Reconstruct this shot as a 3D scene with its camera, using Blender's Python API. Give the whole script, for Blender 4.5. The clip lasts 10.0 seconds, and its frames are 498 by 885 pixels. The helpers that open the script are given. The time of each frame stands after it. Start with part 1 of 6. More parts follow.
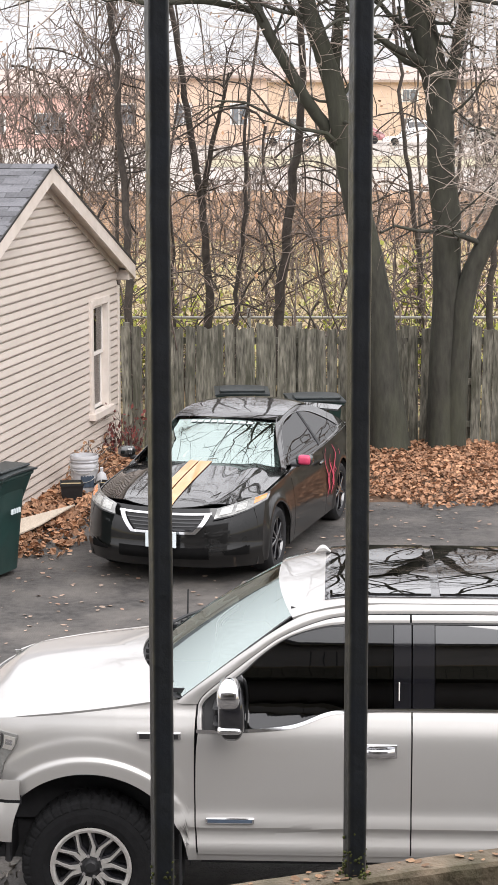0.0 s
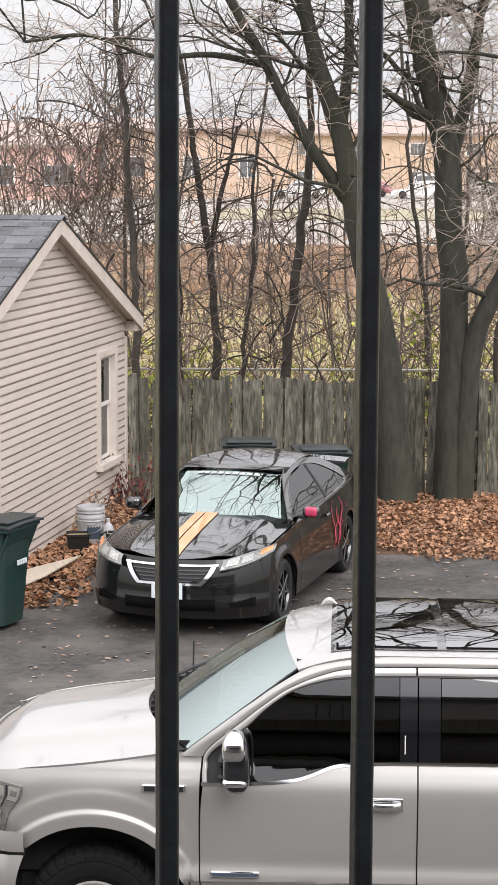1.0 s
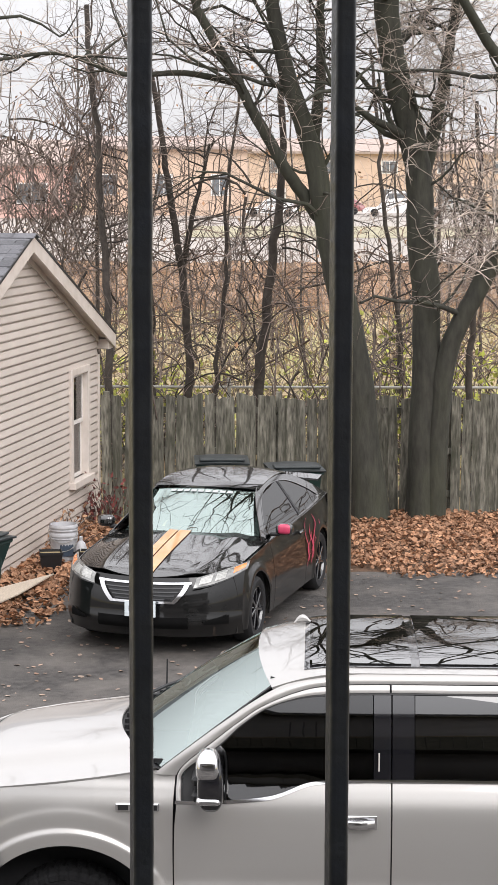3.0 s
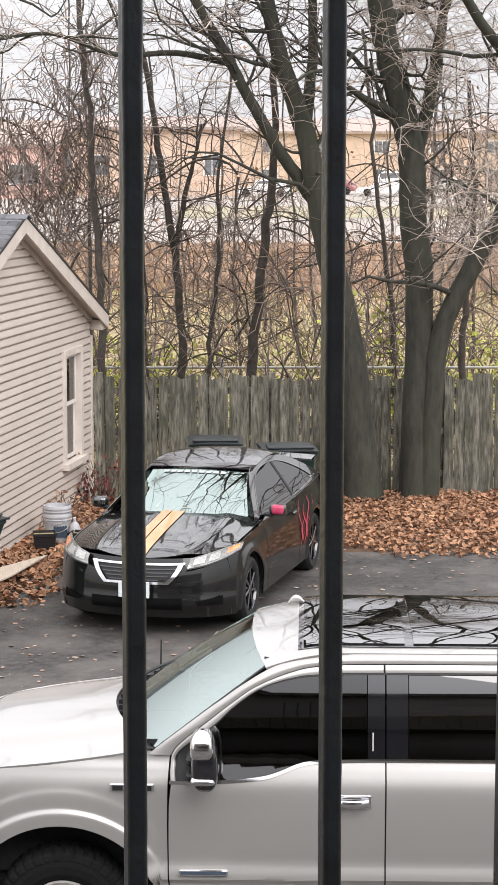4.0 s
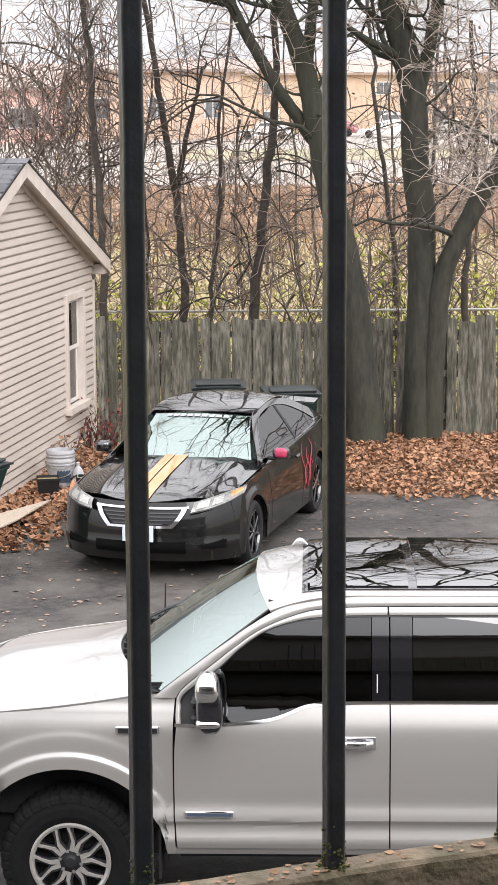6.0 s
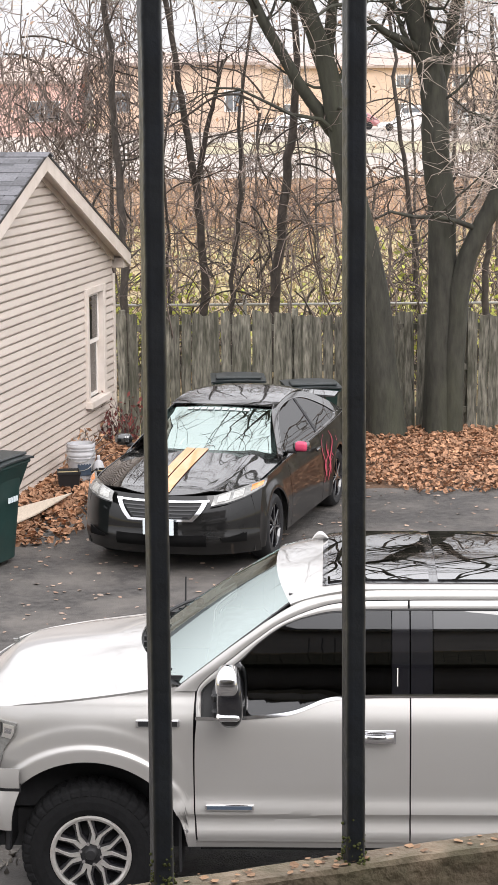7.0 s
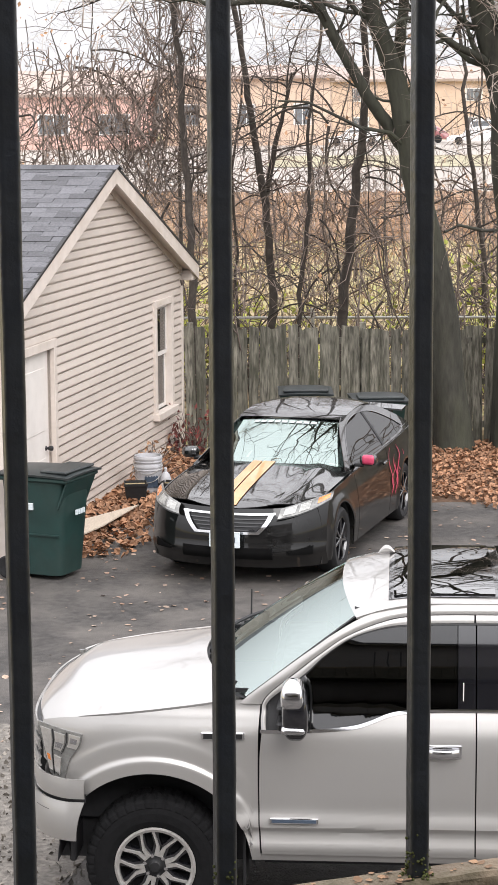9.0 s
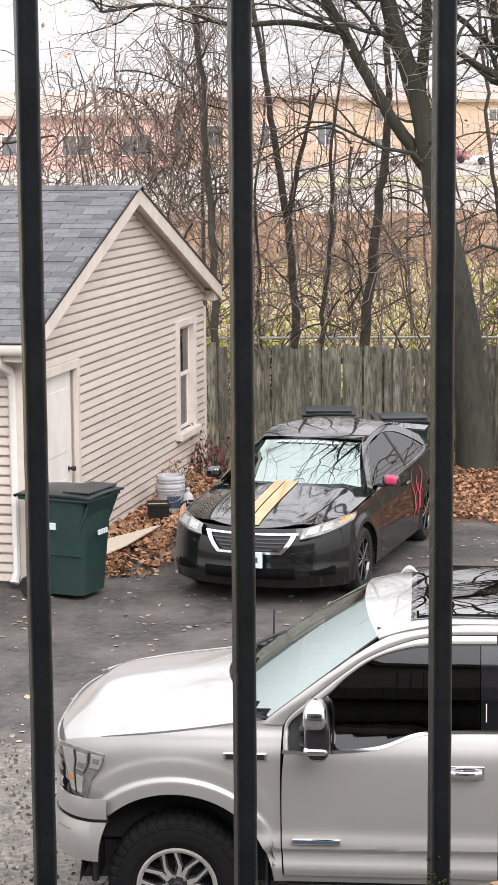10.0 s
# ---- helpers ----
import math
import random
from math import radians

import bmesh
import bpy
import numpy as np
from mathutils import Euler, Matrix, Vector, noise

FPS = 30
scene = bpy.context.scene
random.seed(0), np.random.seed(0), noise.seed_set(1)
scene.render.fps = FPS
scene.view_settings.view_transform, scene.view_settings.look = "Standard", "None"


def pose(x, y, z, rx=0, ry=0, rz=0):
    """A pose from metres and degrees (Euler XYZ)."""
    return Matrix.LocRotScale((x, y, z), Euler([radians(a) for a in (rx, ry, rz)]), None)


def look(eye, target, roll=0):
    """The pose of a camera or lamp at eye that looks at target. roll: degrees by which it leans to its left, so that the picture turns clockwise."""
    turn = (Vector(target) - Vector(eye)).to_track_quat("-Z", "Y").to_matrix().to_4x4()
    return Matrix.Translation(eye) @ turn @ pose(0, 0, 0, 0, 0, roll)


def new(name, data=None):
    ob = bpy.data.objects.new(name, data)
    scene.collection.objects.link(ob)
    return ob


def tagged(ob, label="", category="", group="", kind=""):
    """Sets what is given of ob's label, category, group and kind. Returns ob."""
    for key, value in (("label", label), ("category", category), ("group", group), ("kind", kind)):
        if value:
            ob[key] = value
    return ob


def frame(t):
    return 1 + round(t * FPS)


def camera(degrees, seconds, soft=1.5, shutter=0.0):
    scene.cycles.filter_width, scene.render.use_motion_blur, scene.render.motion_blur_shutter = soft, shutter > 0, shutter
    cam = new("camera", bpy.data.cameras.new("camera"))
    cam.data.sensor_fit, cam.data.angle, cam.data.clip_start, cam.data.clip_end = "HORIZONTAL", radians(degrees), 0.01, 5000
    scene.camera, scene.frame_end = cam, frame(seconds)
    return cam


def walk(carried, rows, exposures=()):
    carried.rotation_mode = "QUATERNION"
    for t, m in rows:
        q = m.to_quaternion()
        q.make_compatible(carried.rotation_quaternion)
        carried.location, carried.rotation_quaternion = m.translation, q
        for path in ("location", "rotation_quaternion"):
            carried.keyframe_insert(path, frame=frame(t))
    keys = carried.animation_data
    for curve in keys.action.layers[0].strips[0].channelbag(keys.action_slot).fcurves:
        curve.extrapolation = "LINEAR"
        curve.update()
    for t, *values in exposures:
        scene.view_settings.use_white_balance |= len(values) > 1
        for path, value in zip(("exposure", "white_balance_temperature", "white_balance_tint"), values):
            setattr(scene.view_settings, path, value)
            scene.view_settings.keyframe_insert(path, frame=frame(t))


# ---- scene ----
# camera: almost still on its feet, turning; long lens
cam = camera(13.97, 10.0)
EYE = 4.6
TURNS = [  # seconds, yaw, pitch, roll, sideways metres
    (0.0, 0.000, -9.137, 0.000, 0.0),
    (0.5, 0.223, -8.327, -0.120, -0.0002),
    (1.0, 0.235, -7.681, -0.275, -0.0004),
    (1.5, 0.013, -7.309, -0.284, -0.0008),
    (2.0, -0.203, -7.178, -0.271, -0.0010),
    (2.5, -0.413, -7.116, -0.280, -0.0012),
    (4.0, -0.755, -7.731, -0.066, -0.0004),
    (4.5, -0.809, -8.198, 0.081, 0.0),
    (5.0, -0.843, -8.668, 0.185, 0.0),
    (5.5, -0.829, -9.060, 0.246, 0.0),
    (7.0, -0.159, -9.504, 0.408, 0.0006),
    (7.5, 0.304, -9.473, 0.409, 0.0008),
    (8.0, 0.777, -9.395, 0.413, 0.0010),
    (8.5, 1.316, -9.276, 0.379, 0.0011),
    (9.0, 1.765, -9.128, 0.345, 0.0013),
    (9.5, 2.068, -8.922, 0.329, 0.0018),
    (10.0, 2.403, -8.557, 0.400, 0.0024),
]
walk(cam, [(t, pose(dx, 0, EYE, 90 + pitch, roll, yaw)) for t, yaw, pitch, roll, dx in TURNS],
     exposures=((0.0, 1.32), (0.5, 1.22), (1.5, 1.10), (2.5, 1.10), (5.0, 1.29), (7.0, 1.33), (10.0, 1.28)))

# overcast daylight
world = bpy.data.worlds.new("overcast")
scene.world = world
world.use_nodes = True
wn, wl = world.node_tree.nodes, world.node_tree.links
sky = wn.new("ShaderNodeTexSky")
sky.sky_type, sky.sun_disc = "NISHITA", False
sky.sun_elevation, sky.sun_rotation = radians(44), radians(155)
sky.dust_density, sky.air_density = 1.0, 1.0
grey = wn.new("ShaderNodeHueSaturation")
grey.inputs["Saturation"].default_value = 0.12
wl.new(sky.outputs[0], grey.inputs["Color"])
veil = wn.new("ShaderNodeMix")
veil.data_type = "RGBA"
veil.inputs["Factor"].default_value = 0.8
veil.inputs[7].default_value = (7.25, 7.15, 7.45, 1)  # even cloud
wl.new(grey.outputs[0], veil.inputs[6])
# cloud grows brighter towards the zenith, as an overcast sky does
way = wn.new("ShaderNodeTexCoord")
parts = wn.new("ShaderNodeSeparateXYZ")
wl.new(way.outputs["Generated"], parts.inputs[0])
rise = wn.new("ShaderNodeMapRange")
rise.inputs[1].default_value, rise.inputs[2].default_value = 0.05, 0.60
rise.inputs[3].default_value, rise.inputs[4].default_value = 0.42, 1.04
wl.new(parts.outputs["Z"], rise.inputs[0])
shade = wn.new("ShaderNodeMix")
shade.data_type, shade.blend_type = "RGBA", "MULTIPLY"
shade.inputs["Factor"].default_value = 1.0
wl.new(veil.outputs[2], shade.inputs[6])
wl.new(rise.outputs[0], shade.inputs[7])
wl.new(shade.outputs[2], wn["Background"].inputs["Color"])
wn["Background"].inputs["Strength"].default_value = 0.14
sun = new("sun", bpy.data.lights.new("sun", "SUN"))
sun.data.energy, sun.data.angle, sun.data.color = 0.95, radians(45), (1.0, 0.96, 0.95)
sun.matrix_world = look((8, -3, 18), (0, 14, 0))
scene.view_settings.exposure = 1.32
# ---- helpers of this scene ----
def mat(name, col, rough=0.6, metal=0.0, scale=8.0, var=0.15, bump=0.0, bump_scale=60.0, dark=None, dark_scale=1.5,
        dark_amt=0.0, piece=0.0, island=0.0, coat=0.0, spec=0.5, stretch=(1, 1, 1), trans=0.0, coat_ior=1.6):
    """Procedural surface: colour with fine grain, broad stains, relief and a per-piece shift."""
    m = bpy.data.materials.new(name)
    m.use_nodes = True
    n, l = m.node_tree.nodes, m.node_tree.links
    b = n["Principled BSDF"]
    b.inputs["Metallic"].default_value = metal
    b.inputs["Roughness"].default_value = rough
    b.inputs["Specular IOR Level"].default_value = spec
    b.inputs["Coat Weight"].default_value = coat
    b.inputs["Coat Roughness"].default_value = 0.03
    b.inputs["Coat IOR"].default_value = coat_ior
    b.inputs["Transmission Weight"].default_value = trans
    tc = n.new("ShaderNodeTexCoord")
    mp = n.new("ShaderNodeMapping")
    mp.inputs["Scale"].default_value = stretch
    l.new(tc.outputs["Object"], mp.inputs["Vector"])
    vec = mp.outputs["Vector"]
    if piece:
        oi = n.new("ShaderNodeObjectInfo")
        add = n.new("ShaderNodeVectorMath")
        add.operation = "MULTIPLY_ADD"
        com = n.new("ShaderNodeCombineXYZ")
        l.new(oi.outputs["Random"], com.inputs[0])
        l.new(oi.outputs["Random"], com.inputs[2])
        l.new(com.outputs[0], add.inputs[0])
        add.inputs[1].default_value = (37, 11, 53)
        l.new(vec, add.inputs[2])
        vec = add.outputs[0]
    fine = n.new("ShaderNodeTexNoise")
    fine.inputs["Scale"].default_value, fine.inputs["Detail"].default_value = scale, 6.0
    l.new(vec, fine.inputs["Vector"])
    ramp = n.new("ShaderNodeMapRange")
    ramp.inputs[1].default_value, ramp.inputs[2].default_value = 0.25, 0.75
    ramp.inputs[3].default_value, ramp.inputs[4].default_value = 1 - var, 1 + var
    l.new(fine.outputs["Fac"], ramp.inputs[0])
    value = ramp.outputs[0]
    for amount, src in ((piece, "piece"), (island, "island")):
        if amount:
            if src == "piece":
                out = oi.outputs["Random"]
            else:
                out = n.new("ShaderNodeNewGeometry").outputs["Random Per Island"]
            mr = n.new("ShaderNodeMapRange")
            mr.inputs[3].default_value, mr.inputs[4].default_value = 1 - amount, 1 + amount
            l.new(out, mr.inputs[0])
            mul = n.new("ShaderNodeMath")
            mul.operation = "MULTIPLY"
            l.new(value, mul.inputs[0])
            l.new(mr.outputs[0], mul.inputs[1])
            value = mul.outputs[0]
    mix = n.new("ShaderNodeMix")
    mix.data_type, mix.blend_type = "RGBA", "MULTIPLY"
    mix.inputs["Factor"].default_value = 1.0
    mix.inputs[6].default_value = (*col, 1)
    l.new(value, mix.inputs[7])
    colour = mix.outputs[2]
    if dark is not None:
        big = n.new("ShaderNodeTexNoise")
        big.inputs["Scale"].default_value, big.inputs["Detail"].default_value = dark_scale, 5.0
        big.inputs["Roughness"].default_value = 0.65
        l.new(vec, big.inputs["Vector"])
        mr = n.new("ShaderNodeMapRange")
        mr.inputs[1].default_value, mr.inputs[2].default_value = 0.42, 0.68
        mr.inputs[3].default_value, mr.inputs[4].default_value = 0.0, dark_amt
        l.new(big.outputs["Fac"], mr.inputs[0])
        mx = n.new("ShaderNodeMix")
        mx.data_type = "RGBA"
        l.new(mr.outputs[0], mx.inputs["Factor"])
        l.new(colour, mx.inputs[6])
        mx.inputs[7].default_value = (*dark, 1)
        colour = mx.outputs[2]
    l.new(colour, b.inputs["Base Color"])
    if bump:
        bn = n.new("ShaderNodeTexNoise")
        bn.inputs["Scale"].default_value, bn.inputs["Detail"].default_value = bump_scale, 4.0
        l.new(vec, bn.inputs["Vector"])
        bp = n.new("ShaderNodeBump")
        bp.inputs["Strength"].default_value, bp.inputs["Distance"].default_value = bump, 0.01
        l.new(bn.outputs["Fac"], bp.inputs["Height"])
        l.new(bp.outputs[0], b.inputs["Normal"])
    return m


def part(name, bm, material, parent=None, label="", smooth=False, m=None):
    """Links a bmesh as one mesh object, under a thing or a part if given."""
    me = bpy.data.meshes.new(name)
    bm.normal_update()
    bm.to_mesh(me)
    bm.free()
    me.materials.append(material)
    if smooth:
        me.polygons.foreach_set("use_smooth", [True] * len(me.polygons))
        me.set_sharp_from_angle(angle=radians(38))
    ob = new(name, me)
    ob.parent = parent
    if m is not None:
        ob.matrix_basis = m
    if label:
        tagged(ob, label)
    return ob


def thing(name, label, category, m=None, group="", kind=""):
    ob = new(name)
    ob.empty_display_size = 0.2
    if m is not None:
        ob.matrix_basis = m
    return tagged(ob, label, category, group, kind)


def box(bm, x0, x1, y0, y1, z0, z1, bevel=0.0, seg=1):
    """A box between the given bounds, its edges rounded."""
    r = bmesh.ops.create_cube(bm, size=1.0)
    vs = r["verts"]
    bmesh.ops.scale(bm, vec=(abs(x1 - x0), abs(y1 - y0), abs(z1 - z0)), verts=vs)
    bmesh.ops.translate(bm, vec=((x0 + x1) / 2, (y0 + y1) / 2, (z0 + z1) / 2), verts=vs)
    if bevel:
        es = list({e for v in vs for e in v.link_edges})
        bmesh.ops.bevel(bm, geom=es, offset=bevel, segments=seg, affect="EDGES", profile=0.5)
    return vs


def boxm(*a, **k):
    bm = bmesh.new()
    box(bm, *a, **k)
    return bm


def lathe(bm, profile, axis="z", seg=24, centre=(0, 0, 0), arc=2 * math.pi):
    """Turns (radius, height) pairs round an axis."""
    rings = []
    n = seg if arc > 6.2 else seg + 1
    for r, h in profile:
        ring = []
        for i in range(n):
            a = arc * i / seg
            c, s = r * math.cos(a), r * math.sin(a)
            p = {"z": (c, s, h), "y": (c, h, s), "x": (h, c, s)}[axis]
            ring.append(bm.verts.new(Vector(p) + Vector(centre)))
        rings.append(ring)
    for a, b in zip(rings, rings[1:]):
        for i in range(seg):
            j = (i + 1) % n
            bm.faces.new((a[i], a[j], b[j], b[i]))
    return rings


def grid(bm, fn, nu, nv):
    """A sheet of quads from a function of (u, v) in 0..1."""
    vs = [[bm.verts.new(fn(i / nu, j / nv)) for j in range(nv + 1)] for i in range(nu + 1)]
    for i in range(nu):
        for j in range(nv):
            bm.faces.new((vs[i][j], vs[i + 1][j], vs[i + 1][j + 1], vs[i][j + 1]))
    return vs


def solid(bm, t):
    """Gives a sheet its thickness."""
    bm.normal_update()
    bmesh.ops.solidify(bm, geom=list(bm.faces), thickness=t)
    return bm


def tube(bm, pts, radii, seg=6):
    """A tapered tube along points."""
    prev = None
    n = len(pts)
    for i, p in enumerate(pts):
        d = (pts[min(i + 1, n - 1)] - pts[max(i - 1, 0)]).normalized()
        side = d.cross(Vector((0.31, 0.87, 0.38))).normalized()
        up = side.cross(d)
        r = radii[i]
        ring = [bm.verts.new(p + (side * math.cos(2 * math.pi * k / seg) + up * math.sin(2 * math.pi * k / seg)) * r) for k in range(seg)]
        if prev:
            for k in range(seg):
                bm.faces.new((prev[k], prev[(k + 1) % seg], ring[(k + 1) % seg], ring[k]))
        prev = ring
    bm.faces.new(prev)


def lerp(a, b, t):
    return a + (b - a) * t


def curve(pairs):
    """A smooth function through (x, value) pairs."""
    xs, ys = [p[0] for p in pairs], [p[1] for p in pairs]
    n = len(xs)
    sl = [(ys[min(i + 1, n - 1)] - ys[max(i - 1, 0)]) / (xs[min(i + 1, n - 1)] - xs[max(i - 1, 0)]) for i in range(n)]

    def f(x):
        if x <= xs[0]:
            return ys[0]
        if x >= xs[-1]:
            return ys[-1]
        i = max(k for k in range(n - 1) if xs[k] <= x)
        h = xs[i + 1] - xs[i]
        t = (x - xs[i]) / h
        return (ys[i] * (1 + 2 * t) * (1 - t) ** 2 + sl[i] * h * t * (1 - t) ** 2 + ys[i + 1] * t * t * (3 - 2 * t) + sl[i + 1] * h * t * t * (t - 1))
    return f


def subsurf(ob, levels=1):
    md = ob.modifiers.new("round", "SUBSURF")
    md.levels = md.render_levels = levels
    return ob


# ---- materials ----
M_asphalt = mat("asphalt", (0.050, 0.046, 0.043), 0.72, scale=11, var=0.55, bump=0.8, bump_scale=70, dark=(0.135, 0.122, 0.110), dark_scale=1.1, dark_amt=0.8)
M_soil = mat("soil", (0.34, 0.26, 0.15), 0.9, scale=3, var=0.4, bump=0.6, bump_scale=20, dark=(0.30, 0.31, 0.09), dark_scale=0.25, dark_amt=0.9)
M_siding = mat("vinyl_siding", (0.55, 0.482, 0.43), 0.5, scale=3, var=0.05, piece=0.03, dark=(0.46, 0.40, 0.345), dark_scale=0.9, dark_amt=0.4)
M_trim = mat("painted_trim", (0.66, 0.59, 0.535), 0.5, scale=6, var=0.06, dark=(0.45, 0.38, 0.31), dark_scale=2.5, dark_amt=0.4)
M_white = mat("white_paint", (0.74, 0.70, 0.66), 0.45, scale=5, var=0.05, dark=(0.5, 0.45, 0.4), dark_scale=2.0, dark_amt=0.25)
M_shingle = mat("asphalt_shingle", (0.125, 0.125, 0.135), 0.85, scale=40, var=0.3, bump=0.4, bump_scale=150, piece=0.3, dark=(0.08, 0.08, 0.085), dark_scale=1.0, dark_amt=0.4)
M_fence = mat("weathered_wood", (0.150, 0.141, 0.114), 0.85, scale=6, var=0.85, bump=0.5, bump_scale=30, piece=0.25, dark=(0.046, 0.046, 0.030), dark_scale=1.3, dark_amt=0.97, stretch=(7, 7, 1))
M_fence_far = mat("brown_fence_wood", (0.36, 0.24, 0.17), 0.85, scale=5, var=0.3, piece=0.25, dark=(0.15, 0.10, 0.07), dark_scale=0.8, dark_amt=0.5, stretch=(4, 4, 1))
M_rail = mat("mossy_wood", (0.19, 0.145, 0.10), 0.85, scale=25, var=0.5, bump=0.6, bump_scale=80, dark=(0.06, 0.065, 0.03), dark_scale=9, dark_amt=0.8)
M_bar = mat("dark_painted_steel", (0.015, 0.018, 0.023), 0.32, scale=30, var=0.4, bump=0.15, bump_scale=90, dark=(0.035, 0.035, 0.027), dark_scale=12, dark_amt=0.3)
M_black = mat("black_plastic", (0.012, 0.012, 0.013), 0.5, scale=20, var=0.2)
M_rubber = mat("tyre_rubber", (0.008, 0.008, 0.009), 0.8, scale=30, var=0.3, bump=0.2, bump_scale=60)
M_silver = mat("silver_metallic_paint", (0.400, 0.390, 0.375), 0.35, metal=0.45, scale=400, var=0.03, coat=1.0, coat_ior=1.45, dark=(0.385, 0.362, 0.335), dark_scale=1.2, dark_amt=0.35)
M_chrome = mat("chrome", (0.75, 0.75, 0.76), 0.08, metal=1.0, scale=10, var=0.04)
M_alloy = mat("machined_alloy", (0.74, 0.72, 0.69), 0.28, metal=0.85, scale=60, var=0.12)
M_gloss = mat("gloss_black_trim", (0.008, 0.008, 0.010), 0.08, scale=5, var=0.1, coat=1.0)
# same paint split in two: stronger sky sheen on top, darker, duller flanks
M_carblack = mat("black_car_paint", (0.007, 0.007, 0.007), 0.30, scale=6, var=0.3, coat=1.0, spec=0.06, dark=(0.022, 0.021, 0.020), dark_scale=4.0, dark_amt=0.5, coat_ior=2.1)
M_dullblack = mat("duller_black_car_paint", (0.0045, 0.0045, 0.0045), 0.36, scale=9, var=0.35, coat=0.75, spec=0.12, dark=(0.008, 0.0075, 0.007), dark_scale=3.0, dark_amt=0.5)
# flat near-black patches hold the shade inside the bumper openings
M_opening_shade = mat("opening_shade", (0.003, 0.003, 0.003), 0.9, scale=20, var=0.3, spec=0.1)
M_reflector = mat("lamp_reflector", (0.42, 0.42, 0.40), 0.35, metal=0.6, scale=40, var=0.35)
# grey raised above a dark dashboard, standing in for sky reflected in the windscreens
M_dash = mat("lightened_dashboard", (0.26, 0.28, 0.28), 0.7, scale=15, var=0.25)
M_interior = mat("dark_interior", (0.02, 0.02, 0.022), 0.8, scale=20, var=0.3)
M_lamp = mat("clear_lamp_lens", (0.20, 0.20, 0.19), 0.25, metal=0.35, scale=25, var=0.5, coat=1.0)
M_amber = mat("amber_lens", (0.65, 0.20, 0.04), 0.15, scale=25, var=0.3, coat=1.0)
M_red = mat("red_lens", (0.35, 0.01, 0.01), 0.15, scale=25, var=0.3, coat=1.0)
M_pink = mat("pink_vinyl", (0.48, 0.05, 0.11), 0.3, scale=25, var=0.15)
M_orange = mat("orange_vinyl", (0.60, 0.30, 0.12), 0.4, scale=12, var=0.1, coat=0.8)
M_banner = mat("faded_banner_vinyl", (0.40, 0.42, 0.42), 0.5, scale=20, var=0.2)
M_plate = mat("licence_plate", (0.62, 0.68, 0.70), 0.4, scale=20, var=0.1)
M_bars_dark = mat("dark_print", (0.05, 0.07, 0.10), 0.5, scale=20, var=0.1)


def glass_mat(name, tint, rough=0.0, ior=1.52, film=(1, 1, 1)):
    m = bpy.data.materials.new(name)
    m.use_nodes = True
    n, l = m.node_tree.nodes, m.node_tree.links
    n.remove(n["Principled BSDF"])
    fr = n.new("ShaderNodeFresnel")
    fr.inputs["IOR"].default_value = ior
    tr = n.new("ShaderNodeBsdfTransparent")
    tr.inputs["Color"].default_value = (*tint, 1)
    gl = n.new("ShaderNodeBsdfGlossy")
    gl.inputs["Roughness"].default_value = 0.01 + rough
    gl.inputs["Color"].default_value = (*film, 1)
    ns = n.new("ShaderNodeTexNoise")
    ns.inputs["Scale"].default_value = 3.0
    bp = n.new("ShaderNodeBump")
    bp.inputs["Strength"].default_value, bp.inputs["Distance"].default_value = 0.02, 0.01
    l.new(ns.outputs["Fac"], bp.inputs["Height"])
    l.new(bp.outputs[0], gl.inputs["Normal"])
    mx = n.new("ShaderNodeMixShader")
    l.new(fr.outputs[0], mx.inputs["Fac"])
    l.new(tr.outputs[0], mx.inputs[1])
    l.new(gl.outputs[0], mx.inputs[2])
    l.new(mx.outputs[0], n["Material Output"].inputs["Surface"])
    return m


M_glass = glass_mat("clear_glass", (0.78, 0.84, 0.82))
M_tint = glass_mat("tinted_glass", (0.08, 0.09, 0.10), ior=1.75)
M_tint2 = glass_mat("privacy_glass", (0.03, 0.03, 0.035), ior=2.1)
M_wscreen = glass_mat("windscreen_glass", (0.80, 0.93, 0.89), ior=4.2, film=(0.88, 1.0, 0.97))
M_ctint = glass_mat("car_tinted_glass", (0.07, 0.075, 0.08), ior=1.4)
M_cscreen = glass_mat("car_screen_glass", (0.50, 0.58, 0.55), ior=5.0, film=(0.82, 0.97, 0.92))
M_sunroof = glass_mat("sunroof_glass", (0.01, 0.01, 0.012), ior=4.0)
# ---- the place ----
def ground_z(x, y):
    """Level yard, then a slow rise to the far car park."""
    t = min(max((y - 72) / 110, 0), 1)
    return 2.35 * t + (max(y - 182, 0) * 0.004)


bm = bmesh.new()
ys = [-40, -10, 5, 15, 25, 28, 30, 35, 45, 60, 72, 85, 100, 120, 150, 182, 240, 400, 900, 2500]
rows = []
for y in ys:
    half = 60 + max(y, 0) * 0.9
    rows.append([bm.verts.new((lerp(-half, half, i / 12), y, ground_z(0, y) - 0.02)) for i in range(13)])
for a, b in zip(rows, rows[1:]):
    for i in range(12):
        bm.faces.new((a[i], a[i + 1], b[i + 1], b[i]))
tagged(part("ground", bm, M_soil), "brown soil with dry grass and leaf litter", "ground", kind="structure")

bm = bmesh.new()
grid(bm, lambda u, v: Vector((lerp(-14, 16, u), lerp(-3, 27.2 + 0.25 * math.sin(9 * u), v), 0.0)), 40, 40)
tagged(part("driveway", bm, M_asphalt), "dark worn asphalt yard strewn with wet leaves", "driveway", kind="structure")
# ---- pickup truck: X rearwards from the front axle, Y from the near flank inwards ----
TW = 2.0
truck = thing("pickup_truck", "silver crew cab pickup truck with chrome mirrors, parked on asphalt", "truck", pose(-0.895, 10.93, 0, 0, 0, -2.5))


